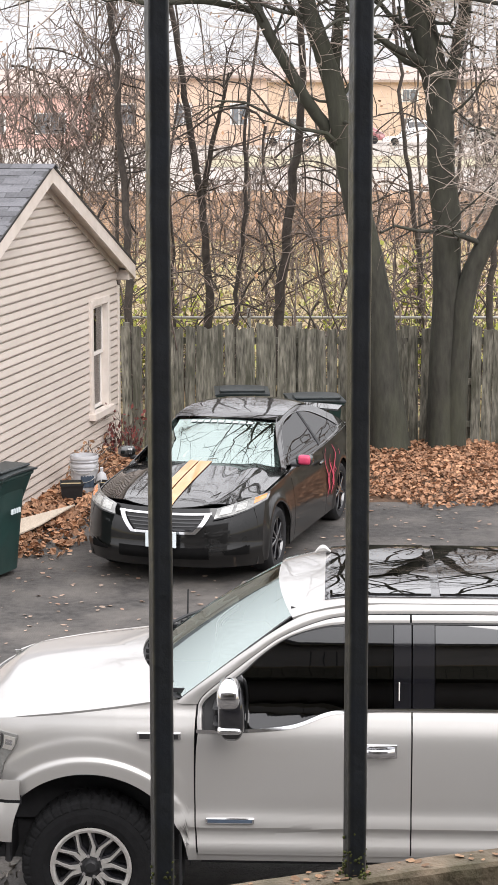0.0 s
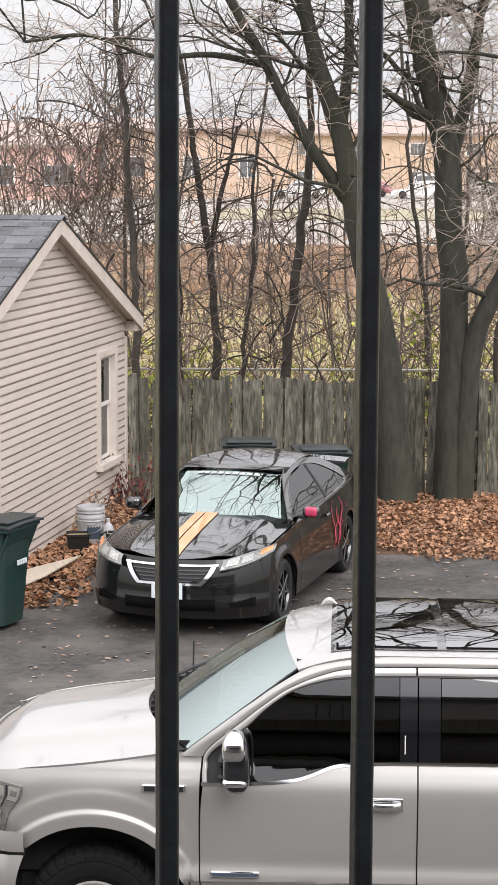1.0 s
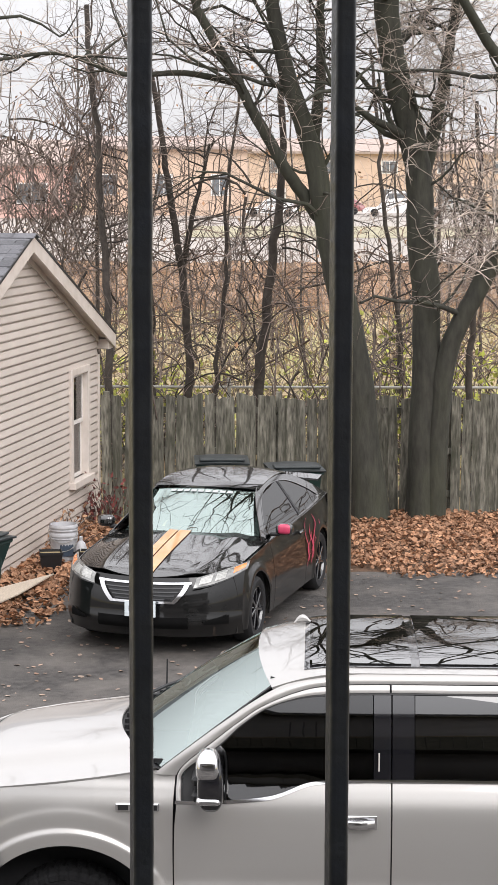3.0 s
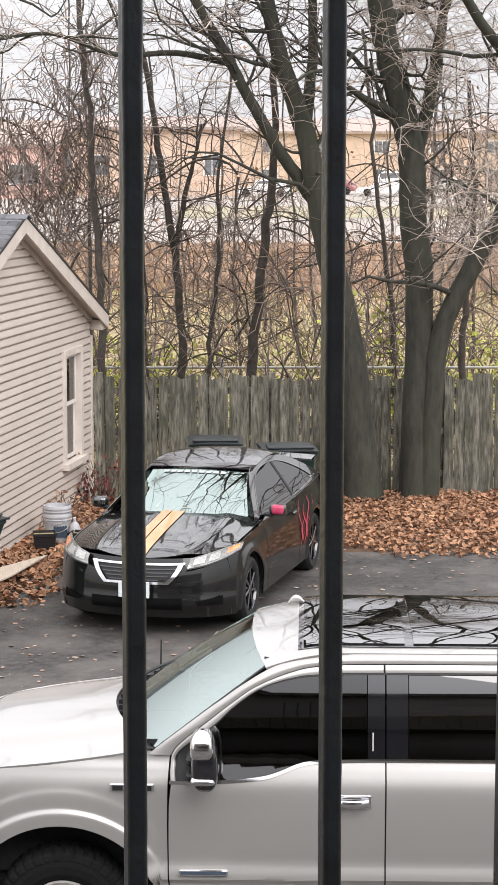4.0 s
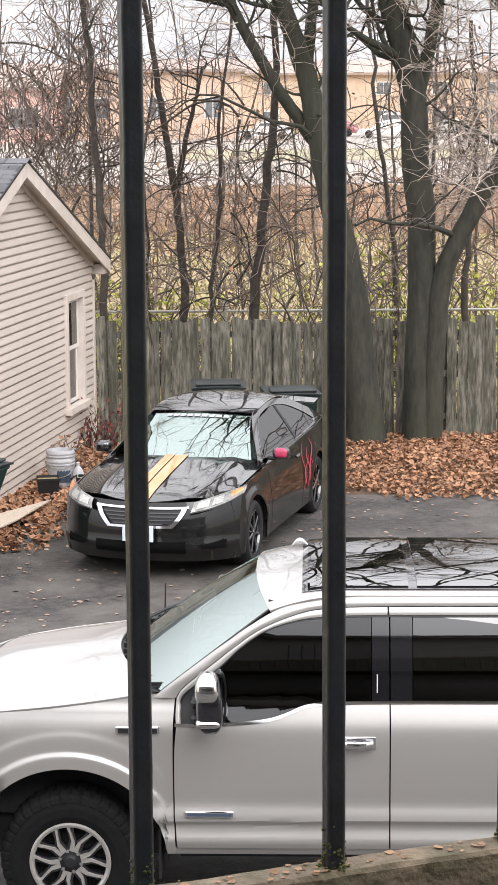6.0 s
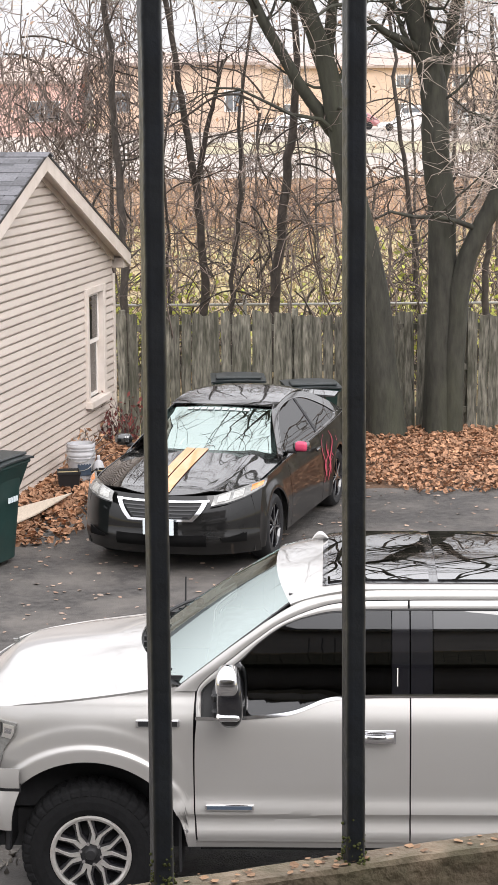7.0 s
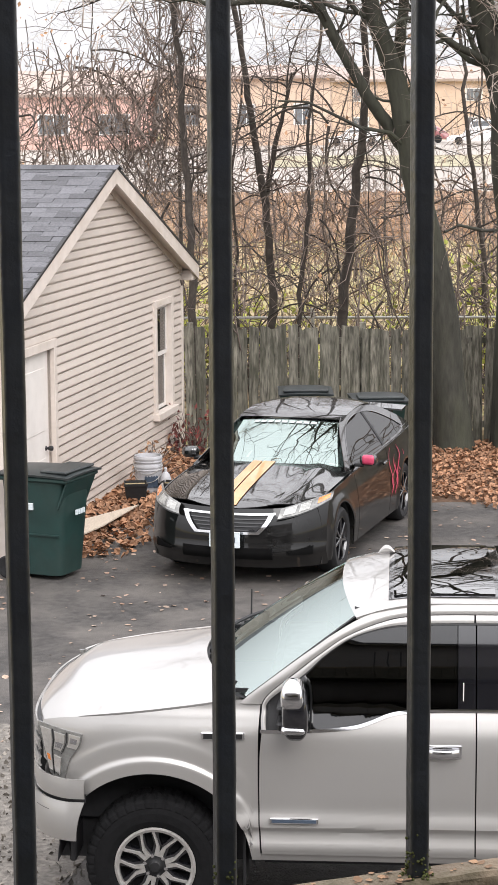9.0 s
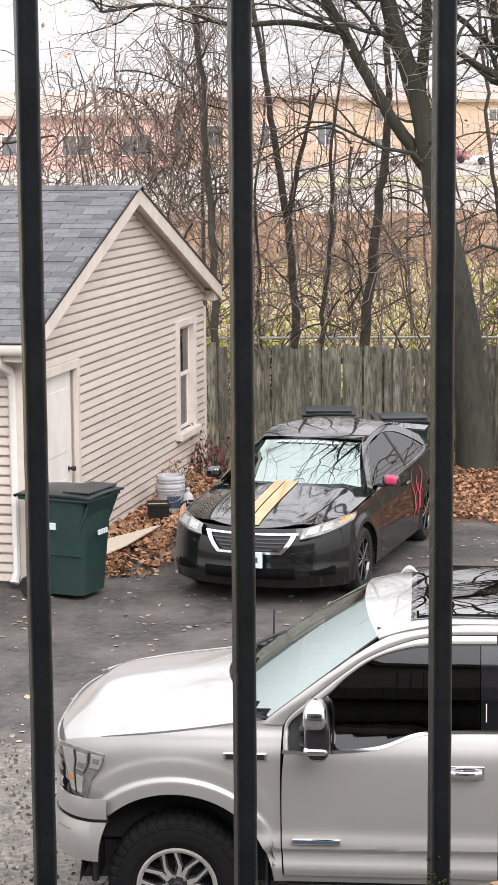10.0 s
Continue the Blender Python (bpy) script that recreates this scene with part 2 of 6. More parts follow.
flank = curve([(0.30, 0.10), (0.47, 0.025), (0.52, 0.008), (0.545, 0.0), (0.57, 0.010), (0.635, 0.026), (0.66, 0.002), (0.735, 0.020), (0.755, 0.026), (0.85, 0.018), (1.05, 0.006), (1.18, 0.010), (1.28, 0.045), (1.34, 0.07), (1.5, 0.097), (1.7, 0.155), (1.88, 0.235), (1.96, 0.30)])


def inset(x, z):
    y = flank(z)
    if x < 0.15:
        t = (0.15 - x) / 0.85
        y += 0.20 * t ** 3 + 0.03 * t
    r = math.hypot(x, z - 0.41)
    if x < 0.75 and z < 1.25:
        fade = 1 / (1 + math.exp((x - 0.52) / 0.015))
        y -= fade * (0.022 / (1 + math.exp((r - 0.640) / 0.006)) + 0.009 / (1 + math.exp((r - 0.752) / 0.009)))
    return y


def panel(name, xl, xr, zb, zt, nu, nv, material, parent, off=0.0, label="", both=True, thick=0.012, k=None):
    """A body panel on the flank, between two edges and two lines, on both sides."""
    fl = [f if callable(f) else (lambda v, c=f: c) for f in (xl, xr)]
    fz = [f if callable(f) else (lambda x, c=f: c) for f in (zb, zt)]
    obs = []
    for far in ((0, 1) if both else (0,)):
        bm = bmesh.new()

        def fn(u, v):
            x = lerp(fl[0](v), fl[1](v), u)
            z = lerp(fz[0](x), fz[1](x), v)
            y = inset(x, z) + off
            return Vector((x, TW - y if far else y, z))
        grid(bm, fn, nu, nv)
        if far:
            bmesh.ops.reverse_faces(bm, faces=list(bm.faces))
        solid(bm, thick)
        obs.append(part(name, bm, material, parent, label, smooth=True))
    return obs


def arch(cx, r, cz, base):
    return lambda x: max(base, cz + math.sqrt(max(r * r - (x - cx) ** 2, 0.0))) if abs(x - cx) < r else base


WB = 3.68
bonnet_edge = curve([(-0.84, 1.115), (-0.76, 1.165), (-0.66, 1.203), (-0.52, 1.238), (-0.3, 1.268), (0.0, 1.305), (0.26, 1.34), (0.5, 1.378), (0.62, 1.39)])
dlo_low = curve([(0.60, 1.212), (0.75, 1.211), (1.0, 1.225), (1.134, 1.242), (1.219, 1.268), (1.30, 1.30), (1.352, 1.314), (1.424, 1.323), (1.7, 1.332), (3.1, 1.335)])
# lines round the side glass, from the foot of the front pillar to the back of the cab
GLASS_LINE = ((0.640, 1.215), (0.638, 1.300), (0.655, 1.375), (0.847, 1.517), (0.960, 1.620), (1.104, 1.714), (1.274, 1.767), (1.444, 1.786), (1.795, 1.795), (3.05, 1.797))
DOOR_LINE = ((0.606, 1.200), (0.604, 1.300), (0.636, 1.400), (0.828, 1.556), (0.945, 1.642), (1.075, 1.726), (1.26, 1.800), (1.44, 1.836), (1.795, 1.847), (3.05, 1.850))
RAIL_LINE = ((0.500, 1.250), (0.478, 1.330), (0.520, 1.392), (0.775, 1.582), (0.900, 1.668), (1.020, 1.748), (1.195, 1.838), (1.42, 1.885), (1.795, 1.902), (3.05, 1.905))
gap_f = curve([(0, 0.605), (0.3, 0.592), (0.8, 0.594), (1.0, 0.606)])
GB = 1.80
# front wing, doors, box side
panel("front_wing", lambda v: lerp(-0.46, -0.655, min(1, v * 2.2)), lambda v: gap_f(v) - 0.004, lambda x: max(arch(0, 0.555, 0.41, 0.46)(x), 0.80 if x < -0.3 else 0.46), bonnet_edge, 110, 60, M_silver, truck)
panel("front_door", lambda v: gap_f(v) + 0.004, GB - 0.004, 0.50, dlo_low, 44, 40, M_silver, truck)
panel("rear_door", GB + 0.004, lambda v: 2.82, lambda x: max(0.50, 0.41 + math.sqrt(max(0.5 ** 2 - (x - WB) ** 2, 0))) if abs(x - WB) < 0.5 else 0.50, dlo_low, 30, 40, M_silver, truck)
panel("box_side", 2.83, 4.80, arch(WB, 0.49, 0.41, 0.50), 1.34, 50, 26, M_silver, truck)
panel("sill", lambda v: 0.55, 2.9, 0.455, 0.495, 30, 3, M_silver, truck, off=0.012)
panel("belt_moulding", 0.60, 2.82, lambda x: dlo_low(x) - 0.006, lambda x: dlo_low(x) + 0.012, 90, 2, M_chrome, truck, off=-0.006, label="thin chrome belt moulding")


def band(name, low, high, t0, t1, n, k, material, off=0.0, label="", trim=(0.0, 1.0), thick=0.012, swell=0.0):
    """A strip of the flank between two of the lines, on both sides; trim narrows it across."""
    fa = [curve([(i, p[a]) for i, p in enumerate(low)]) for a in (0, 1)]
    fb = [curve([(i, p[a]) for i, p in enumerate(high)]) for a in (0, 1)]
    for far in (0, 1):
        bm = bmesh.new()

        def fn(u, v):
            t, w = lerp(t0, t1, u), lerp(trim[0], trim[1], v)
            x, z = lerp(fa[0](t), fb[0](t), w), lerp(fa[1](t), fb[1](t), w)
            y = inset(x, z) + off - swell * math.sin(math.pi * v)
            return Vector((x, TW - y if far else y, z))
        grid(bm, fn, n, k)
        if far:
            bmesh.ops.reverse_faces(bm, faces=list(bm.faces))
        part(name, solid(bm, thick), material, truck, label, smooth=True)


band("front_door_frame", GLASS_LINE, DOOR_LINE, 0.0, 7.99, 80, 4, M_silver, -0.002, trim=(0.16, 0.93), swell=0.004)
band("rear_door_frame", GLASS_LINE, DOOR_LINE, 8.004, 8.85, 16, 4, M_silver, -0.002, trim=(0.16, 0.93), swell=0.004)
band("window_seal", GLASS_LINE, DOOR_LINE, 0.0, 8.85, 90, 1, M_black, 0.003, "black rubber window seal", trim=(-0.04, 0.16))
# black strip behind the door cut line, drawn for the shade in the gap
band("door_gap_strip", GLASS_LINE, DOOR_LINE, 0.0, 9.0, 90, 1, M_black, 0.014, "black strip backing the door cut line", trim=(0.90, 1.06))
band("pillar_and_roof_rail", DOOR_LINE, RAIL_LINE, 1.6, 9.0, 100, 6, M_silver, -0.004, trim=(0.03, 1.0), swell=0.008)
dlo_top = curve([(0.60, 1.22), (0.64, 1.34), (0.672, 1.396), (0.847, 1.519), (0.96, 1.622), (1.104, 1.716), (1.274, 1.769), (1.444, 1.788), (1.795, 1.797), (3.1, 1.799)])
rail_top = curve([(0.478, 1.33), (0.52, 1.392), (0.775, 1.582), (0.9, 1.668), (1.02, 1.748), (1.195, 1.838), (1.42, 1.885), (1.795, 1.902), (3.1, 1.905)])
# glazing
panel("front_door_glass", lambda v: lerp(0.70, 0.80, v), 1.695, dlo_low, lambda x: dlo_top(x), 40, 10, M_tint, truck, off=0.012, label="tinted side window", thick=0.004)
panel("rear_door_glass", 1.930, 2.72, dlo_low, dlo_top, 14, 10, M_tint2, truck, off=0.02, label="dark privacy glass", thick=0.004)
panel("door_pillar_cover", 1.70, GB - 0.004, dlo_low, dlo_top, 3, 8, M_gloss, truck, off=0.012, label="gloss black pillar cover")
panel("door_pillar_cover", GB + 0.004, 1.925, dlo_low, dlo_top, 3, 8, M_gloss, truck, off=0.012, label="gloss black pillar cover")
panel("mirror_sail", lambda v: lerp(0.59, 0.63, v), lambda v: lerp(0.70, 0.80, v), dlo_low, lambda x: dlo_top(x), 6, 6, M_black, truck, off=0.014, label="black mirror sail panel")
panel("pillar_rear", 2.73, 3.03, dlo_low, dlo_top, 6, 8, M_silver, truck, off=0.006)

# bonnet with raised centre, scuttle, windscreen, roof
def bonnet_fn(u, v):
    y = lerp(0.0, 1.0, v)
    s = abs(2 * v - 1)
    xf = -0.80 + 0.15 * s ** 2.5
    x = lerp(xf, 0.49 - 0.27 * (1 - s ** 2), u)
    e = inset(max(x, -0.65), bonnet_edge(max(x, -0.65)))
    yy = lerp(e + 0.03, TW - e - 0.03, v)
    dome = 0.055 / (1 + math.exp((s - 0.66) * 26)) * min(1, u * 4)
    z = bonnet_edge(x) - (0.05 * (1 - u) ** 8) + 0.055 * (1 - s ** 2) + dome - 0.02 * max(0, 0.2 - u) * 5
    return Vector((x, yy, z + 0.004))


bm = bmesh.new()
grid(bm, bonnet_fn, 40, 48)
solid(bm, 0.012)
part("bonnet", bm, M_silver, truck, smooth=True)
bm = bmesh.new()
grid(bm, lambda u, v: Vector((lerp(0.20 + 0.27 * abs(2 * v - 1) ** 2, 0.36 + 0.22 * abs(2 * v - 1) ** 2, u), lerp(0.08, TW - 0.08, v), 1.395 + 0.03 * (1 - (2 * v - 1) ** 2) - 0.03 * u)), 6, 30)
part("scuttle", bm, M_black, truck, "black plastic scuttle panel", smooth=True)
for i in range(14):
    v = 0.05 + 0.9 * i / 13
    x = 0.235 + 0.26 * abs(2 * v - 1) ** 2
    part("scuttle_rib", boxm(x, x + 0.09, lerp(0.08, TW - 0.08, v) - 0.006, lerp(0.08, TW - 0.08, v) + 0.006, 1.395, 1.412 + 0.03 * (1 - (2 * v - 1) ** 2)), M_black, truck)


def wind_fn(u, v):
    s = 2 * v - 1
    x0, x1 = 0.28 + 0.25 * abs(s) ** 2.4, 1.035 + 0.095 * abs(s) ** 2.4
    z0, z1 = 1.385 + 0.035 * (1 - s * s), 1.822 + 0.083 * (1 - abs(s) ** 2.4)
    e = lerp(0.095, 0.225, u)
    return Vector((lerp(x0, x1, u), lerp(e, TW - e, v), lerp(z0, z1, u) + 0.022 * math.sin(math.pi * u) * (1 - s ** 4)))


bm = bmesh.new()
grid(bm, wind_fn, 16, 24)
part("windscreen", bm, M_wscreen, truck, "clear laminated windscreen", smooth=True)
for v0, v1 in ((-0.002, 0.006), (0.994, 1.002)):
    bm = bmesh.new()
    grid(bm, lambda u, v: wind_fn(u, lerp(v0, v1, v)) + Vector((-0.004, 0, 0.006)), 16, 2)
    solid(bm, 0.01)
    part("windscreen_trim", bm, M_black, truck, smooth=True)
for k in (0.28, 0.72):
    bm = bmesh.new()
    tube(bm, [wind_fn(lerp(0.02, 0.10, t), k + 0.30 * t) + Vector((-0.02, 0, 0.03)) for t in (0, 0.25, 0.5, 0.75, 1)], [0.012] * 5, 6)
    part("wiper", bm, M_black, truck, "black wiper arm")


def roof_fn(u, v):
    s = 2 * v - 1
    x = lerp(1.035 + 0.095 * abs(s) ** 2.4, 3.10, u)
    e = lerp(0.204, 0.240, min(1.0, u * 4))
    full = 1.900 + 0.060 * (1 - abs(s) ** 2.6) - 0.03 * max(0, u - 0.85)
    brow = 1.822 + 0.083 * (1 - abs(s) ** 2.4)
    z = lerp(full, brow, max(0.0, 1 - u / 0.22) ** 2)
    return Vector((x, lerp(e, TW - e, v), z + 0.003))


bm = bmesh.new()
grid(bm, roof_fn, 60, 40)
solid(bm, 0.012)
part("roof", bm, M_silver, truck, smooth=True)


def roof_patch(x0, x1, y0, y1, lift):
    def fn(u, v):
        x, y = lerp(x0, x1, u), lerp(y0, y1, v)
        p = roof_fn((x - 1.09) / 2.01, (y - 0.24) / (TW - 0.48))
        return Vector((x, y, p.z + lift))
    return fn


for x0, x1 in ((1.34, 1.91), (1.96, 2.95)):
    bm = bmesh.new()
    grid(bm, roof_patch(x0, x1, 0.345, TW - 0.345, 0.014), 14, 20)
    part("sunroof_panel", solid(bm, 0.008), M_sunroof, truck, "gloss black glass sunroof panel", smooth=True)
bm = bmesh.new()
grid(bm, roof_patch(1.31, 2.99, 0.315, TW - 0.315, 0.006), 16, 20)
part("sunroof_frame", solid(bm, 0.003), M_gloss, truck, smooth=True)
bm = bmesh.new()
grid(bm, lambda u, v: Vector((1.24 + 0.13 * u, 1.36 + (0.022 - 0.010 * u) * math.cos(2 * math.pi * v), 1.948 + 0.05 * math.sin(math.pi * min(1, u * 1.25)) ** 0.8 * max(0, math.sin(2 * math.pi * v) * 0.5 + 0.5))), 8, 12)
part("roof_antenna", bm, M_silver, truck, smooth=True)
bm = bmesh.new()
tube(bm, [Vector((0.42, 1.82, 1.36)), Vector((0.425, 1.82, 1.60))], [0.007, 0.005], 6)
part("aerial_mast", bm, M_black, truck, "thin black aerial mast")
# back of cab, box floor and tailgate
part("cab_back", boxm(3.03, 3.08, 0.06, TW - 0.06, 0.6, 1.9, bevel=0.02), M_silver, truck)
part("box_floor", boxm(3.1, 4.8, 0.1, TW - 0.1, 0.80, 0.86), M_black, truck)
part("tailgate", boxm(4.78, 4.84, 0.05, TW - 0.05, 0.75, 1.34, bevel=0.02), M_silver, truck)
part("rear_bumper", boxm(4.84, 4.98, 0.02, TW - 0.02, 0.50, 0.72, bevel=0.04, seg=2), M_chrome, truck)
# dark block added so the shut lines read black, then linings and underbody
part("gap_filler_block", boxm(0.62, 3.0, 0.10, TW - 0.10, 0.42, 1.20), M_interior, truck)
part("headliner", boxm(1.12, 3.0, 0.30, TW - 0.30, 1.845, 1.86), M_interior, truck)
part("door_card", boxm(0.66, 2.9, TW - 0.12, TW - 0.10, 0.9, 1.335), M_interior, truck)
panel("rail_lining", 0.75, 3.0, lambda x: dlo_top(x) + 0.002, lambda x: rail_top(x) - 0.004, 40, 2, M_interior, truck, off=0.03)
part("underbody", boxm(-0.60, 4.7, 0.35, TW - 0.35, 0.34, 0.70), M_interior, truck)
part("engine_bay", boxm(-0.58, 0.62, 0.30, TW - 0.30, 0.6, 1.16), M_interior, truck)
for x in (1.25, 2.35):
    for y in (0.55, 1.45):
        bm = bmesh.new()
        box(bm, x, x + 0.5, y - 0.27, y + 0.27, 1.0, 1.22, bevel=0.05)
        box(bm, x + 0.42, x + 0.56, y - 0.25, y + 0.25, 1.15, 1.62, bevel=0.05)
        box(bm, x + 0.44, x + 0.54, y - 0.13, y + 0.13, 1.63, 1.80, bevel=0.03)
        part("seat", bm, M_interior, truck)
bm = bmesh.new()
box(bm, 0.62, 0.98, 0.14, TW - 0.14, 1.1, 1.40, bevel=0.06)
part("dashboard", bm, M_dash, truck)
bm = bmesh.new()
lathe(bm, [(0.18 + 0.015 * math.cos(a), 0.015 * math.sin(a)) for a in [2 * math.pi * i / 8 for i in range(9)]], "x", 32, centre=(1.04, 0.55, 1.25))
part("steering_wheel", bm, M_interior, truck, smooth=True)
# wheel arch liners
for cx in (0, WB):
    for y0, y1 in ((0.05, 0.42), (TW - 0.42, TW - 0.05)):
        bm = bmesh.new()
        grid(bm, lambda u, v: Vector((cx + 0.56 * math.cos(math.pi * u), lerp(y0, y1, v), 0.41 + 0.56 * math.sin(math.pi * u))), 20, 2)
        part("wheel_arch_liner", bm, M_interior, truck, smooth=True)
# wheels
tread = mat("tread_rubber", (0.006, 0.006, 0.0065), 0.9, spec=0.2, scale=25, var=0.35, bump=0.3, bump_scale=50)


def truck_wheel(cx, near):
    R, w = 0.405, 0.28
    s = 1 if near else -1
    y0 = 0.02 if near else TW - 0.02
    m = pose(cx, y0, R, 0, 0, 0 if near else 180)
    wheel = thing("wheel", "", "", m)
    wheel.parent = truck
    bm = bmesh.new()
    prof = [(0.225, 0.03), (0.24, 0.012), (0.27, 0.0), (0.315, 0.0), (0.345, 0.008), (0.350, 0.004), (0.378, 0.012), (0.392, 0.026), (0.400, 0.05), (R, 0.08), (R, 0.115), (R, 0.15), (R, 0.19), (R, 0.215), (0.392, w - 0.03), (0.33, w), (0.22, w - 0.02)]
    seg = 160
    rings = []
    for j, (r, h) in enumerate(prof):
        ring = []
        for i in range(seg):
            cut = 0.0
            if 5 <= j <= 13 and (i + (2 if j in (10, 11, 12) else 0)) % 4 == 0:
                cut = 0.012 if j > 7 else 0.006
            a = 2 * math.pi * i / seg
            ring.append(bm.verts.new(((r - cut) * math.cos(a), h + (cut * 0.6 if j < 9 else 0), (r - cut) * math.sin(a))))
        rings.append(ring)
    for p, q in zip(rings, rings[1:]):
        for i in range(seg):
            bm.faces.new((p[i], p[(i + 1) % seg], q[(i + 1) % seg], q[i]))
    part("tyre", bm, tread, wheel, "black all-terrain tyre", smooth=False)
    bm = bmesh.new()
    lathe(bm, [(0.228, 0.025), (0.232, 0.010), (0.220, 0.006), (0.205, 0.012), (0.203, 0.03)], "y", 48)
    part("rim", bm, M_alloy, wheel, smooth=True)
    bm = bmesh.new()
    lathe(bm, [(0.206, 0.028), (0.200, 0.09), (0.195, 0.20)], "y", 48)
    part("rim_barrel", bm, M_black, wheel, smooth=True)
    bm = bmesh.new()
    lathe(bm, [(0.205, 0.11), (0.10, 0.10), (0.0001, 0.10)], "y", 32)
    part("brake_disc", bm, M_interior, wheel)
    for k in range(6):
        a = 2 * math.pi * k / 6 + 0.3
        bm = bmesh.new()
        for sgn in (-1, 1):
            web = [[bm.verts.new((t * sgn + q * hw, yy, r)) for q, yy in ((-1, 0.055), (-0.8, 0.030), (0.8, 0.030), (1, 0.055))] for r, t, hw in ((0.05, 0.012, 0.034), (0.12, 0.020, 0.030), (0.16, 0.046, 0.026), (0.212, 0.074, 0.034))]
            for p, q in zip(web, web[1:]):
                for i in range(3):
                    bm.faces.new((p[i], p[i + 1], q[i + 1], q[i]))
        bmesh.ops.rotate(bm, cent=(0, 0, 0), matrix=Matrix.Rotation(a, 3, "Y"), verts=list(bm.verts))
        part("spoke_web", bm, M_gloss, wheel, "black painted spoke web")
        bm = bmesh.new()
        for sgn in (-1, 1):
            path = [(0.06, 0.010 * sgn), (0.115, 0.018 * sgn), (0.150, 0.040 * sgn), (0.185, 0.066 * sgn), (0.214, 0.074 * sgn)]
            ring = []
            for (r, t), hw in zip(path, (0.018, 0.013, 0.010, 0.011, 0.015)):
                ring.append([bm.verts.new((t + q * hw, yy, r)) for q, yy in ((-1, 0.045), (-0.75, 0.018), (0.75, 0.018), (1, 0.045))])
            for p, q in zip(ring, ring[1:]):
                for i in range(3):
                    bm.faces.new((p[i], p[i + 1], q[i + 1], q[i]))
            bm.faces.new(ring[-1])
        bmesh.ops.rotate(bm, cent=(0, 0, 0), matrix=Matrix.Rotation(a, 3, "Y"), verts=list(bm.verts))
        part("spoke", bm, M_alloy, wheel)
        bm = bmesh.new()
        lathe(bm, [(0.0001, 0.020), (0.011, 0.020), (0.012, 0.04)], "y", 8, centre=(0.062 * math.cos(a + 0.5), 0, 0.062 * math.sin(a + 0.5)))
        part("wheel_nut", bm, M_chrome, wheel)
    bm = bmesh.new()
    lathe(bm, [(0.0001, 0.0), (0.028, 0.002), (0.034, 0.010), (0.040, 0.022), (0.075, 0.030), (0.078, 0.06)], "y", 24)
    part("hub_cap", bm, M_black, wheel, smooth=True)


for cx in (0, WB):
    for near in (True, False):
        truck_wheel(cx, near)


# front: bumper, lamps, grille
def nose(x_side, x_mid, z0, z1, y_in, bulge=0.0, n=24):
    def fn(u, v):
        s = 2 * u - 1
        x = x_mid + (x_side - x_mid) * abs(s) ** 3
        z = lerp(z0, z1, v)
        return Vector((x - bulge * math.sin(math.pi * v), lerp(y_in, TW - y_in, u), z))
    return fn


WRAP = ((-0.395, 0.005), (-0.50, 0.015), (-0.60, 0.075), (-0.68, 0.175), (-0.735, 0.32), (-0.77, 0.56), (-0.785, 1.0))
WRAP = WRAP + tuple((x, TW - y) for x, y in WRAP[-2::-1])
wrap_x, wrap_y = (curve([(i, p[a]) for i, p in enumerate(WRAP)]) for a in (0, 1))


def wrapped(t0, t1, z0, z1, inner=0.0, bulge=0.0, n=60, k=8, rear=0.0):
    """A strip round the nose; inner sets it back towards the engine."""
    bm = bmesh.new()

    def fn(u, v):
        t = lerp(t0, t1, u)
        x, y = wrap_x(t), wrap_y(t)
        d = (Vector((x, y)) - Vector((0.2, TW / 2))).normalized()
        o = bulge * math.sin(math.pi * v) - inner
        z = lerp(z0, z1, v)
        return Vector((x + d.x * o - rear * (1 - v) * max(0, 1 - min(t, 12 - t)), y + d.y * o, z))
    grid(bm, fn, n, k)
    bmesh.ops.reverse_faces(bm, faces=list(bm.faces))
    return solid(bm, 0.012)


bumper = part("front_bumper", wrapped(0, 12, 0.555, 0.785, 0.0, 0.022, 80, 8, 0.05), M_silver, truck, "silver-painted front bumper", smooth=True)
part("nose_valance", wrapped(0.05, 11.95, 0.80, 0.915, 0.012, 0.006), M_silver, truck, smooth=True)
# black strip sunk above the bumper, painted in for the shade of the gap
part("bumper_gap_strip", wrapped(0.1, 11.9, 0.77, 0.82, 0.03), M_black, truck)
for t0 in (1.95, 9.0):
    part("fog_lamp_recess", wrapped(t0, t0 + 1.05, 0.628, 0.728, -0.016, 0.0, 8, 4), M_black, bumper, "black fog lamp recess")
lamp_fx, lamp_fz = curve([(0, -0.612), (1, -0.690)]), curve([(0, 0.905), (1, 1.195)])
lamp_rx = curve([(0, -0.530), (0.30, -0.508), (0.5, -0.487), (0.72, -0.428), (1, -0.412)])
lamp_rz = curve([(0, 0.855), (0.30, 0.945), (0.5, 1.010), (0.72, 1.090), (1, 1.160)])
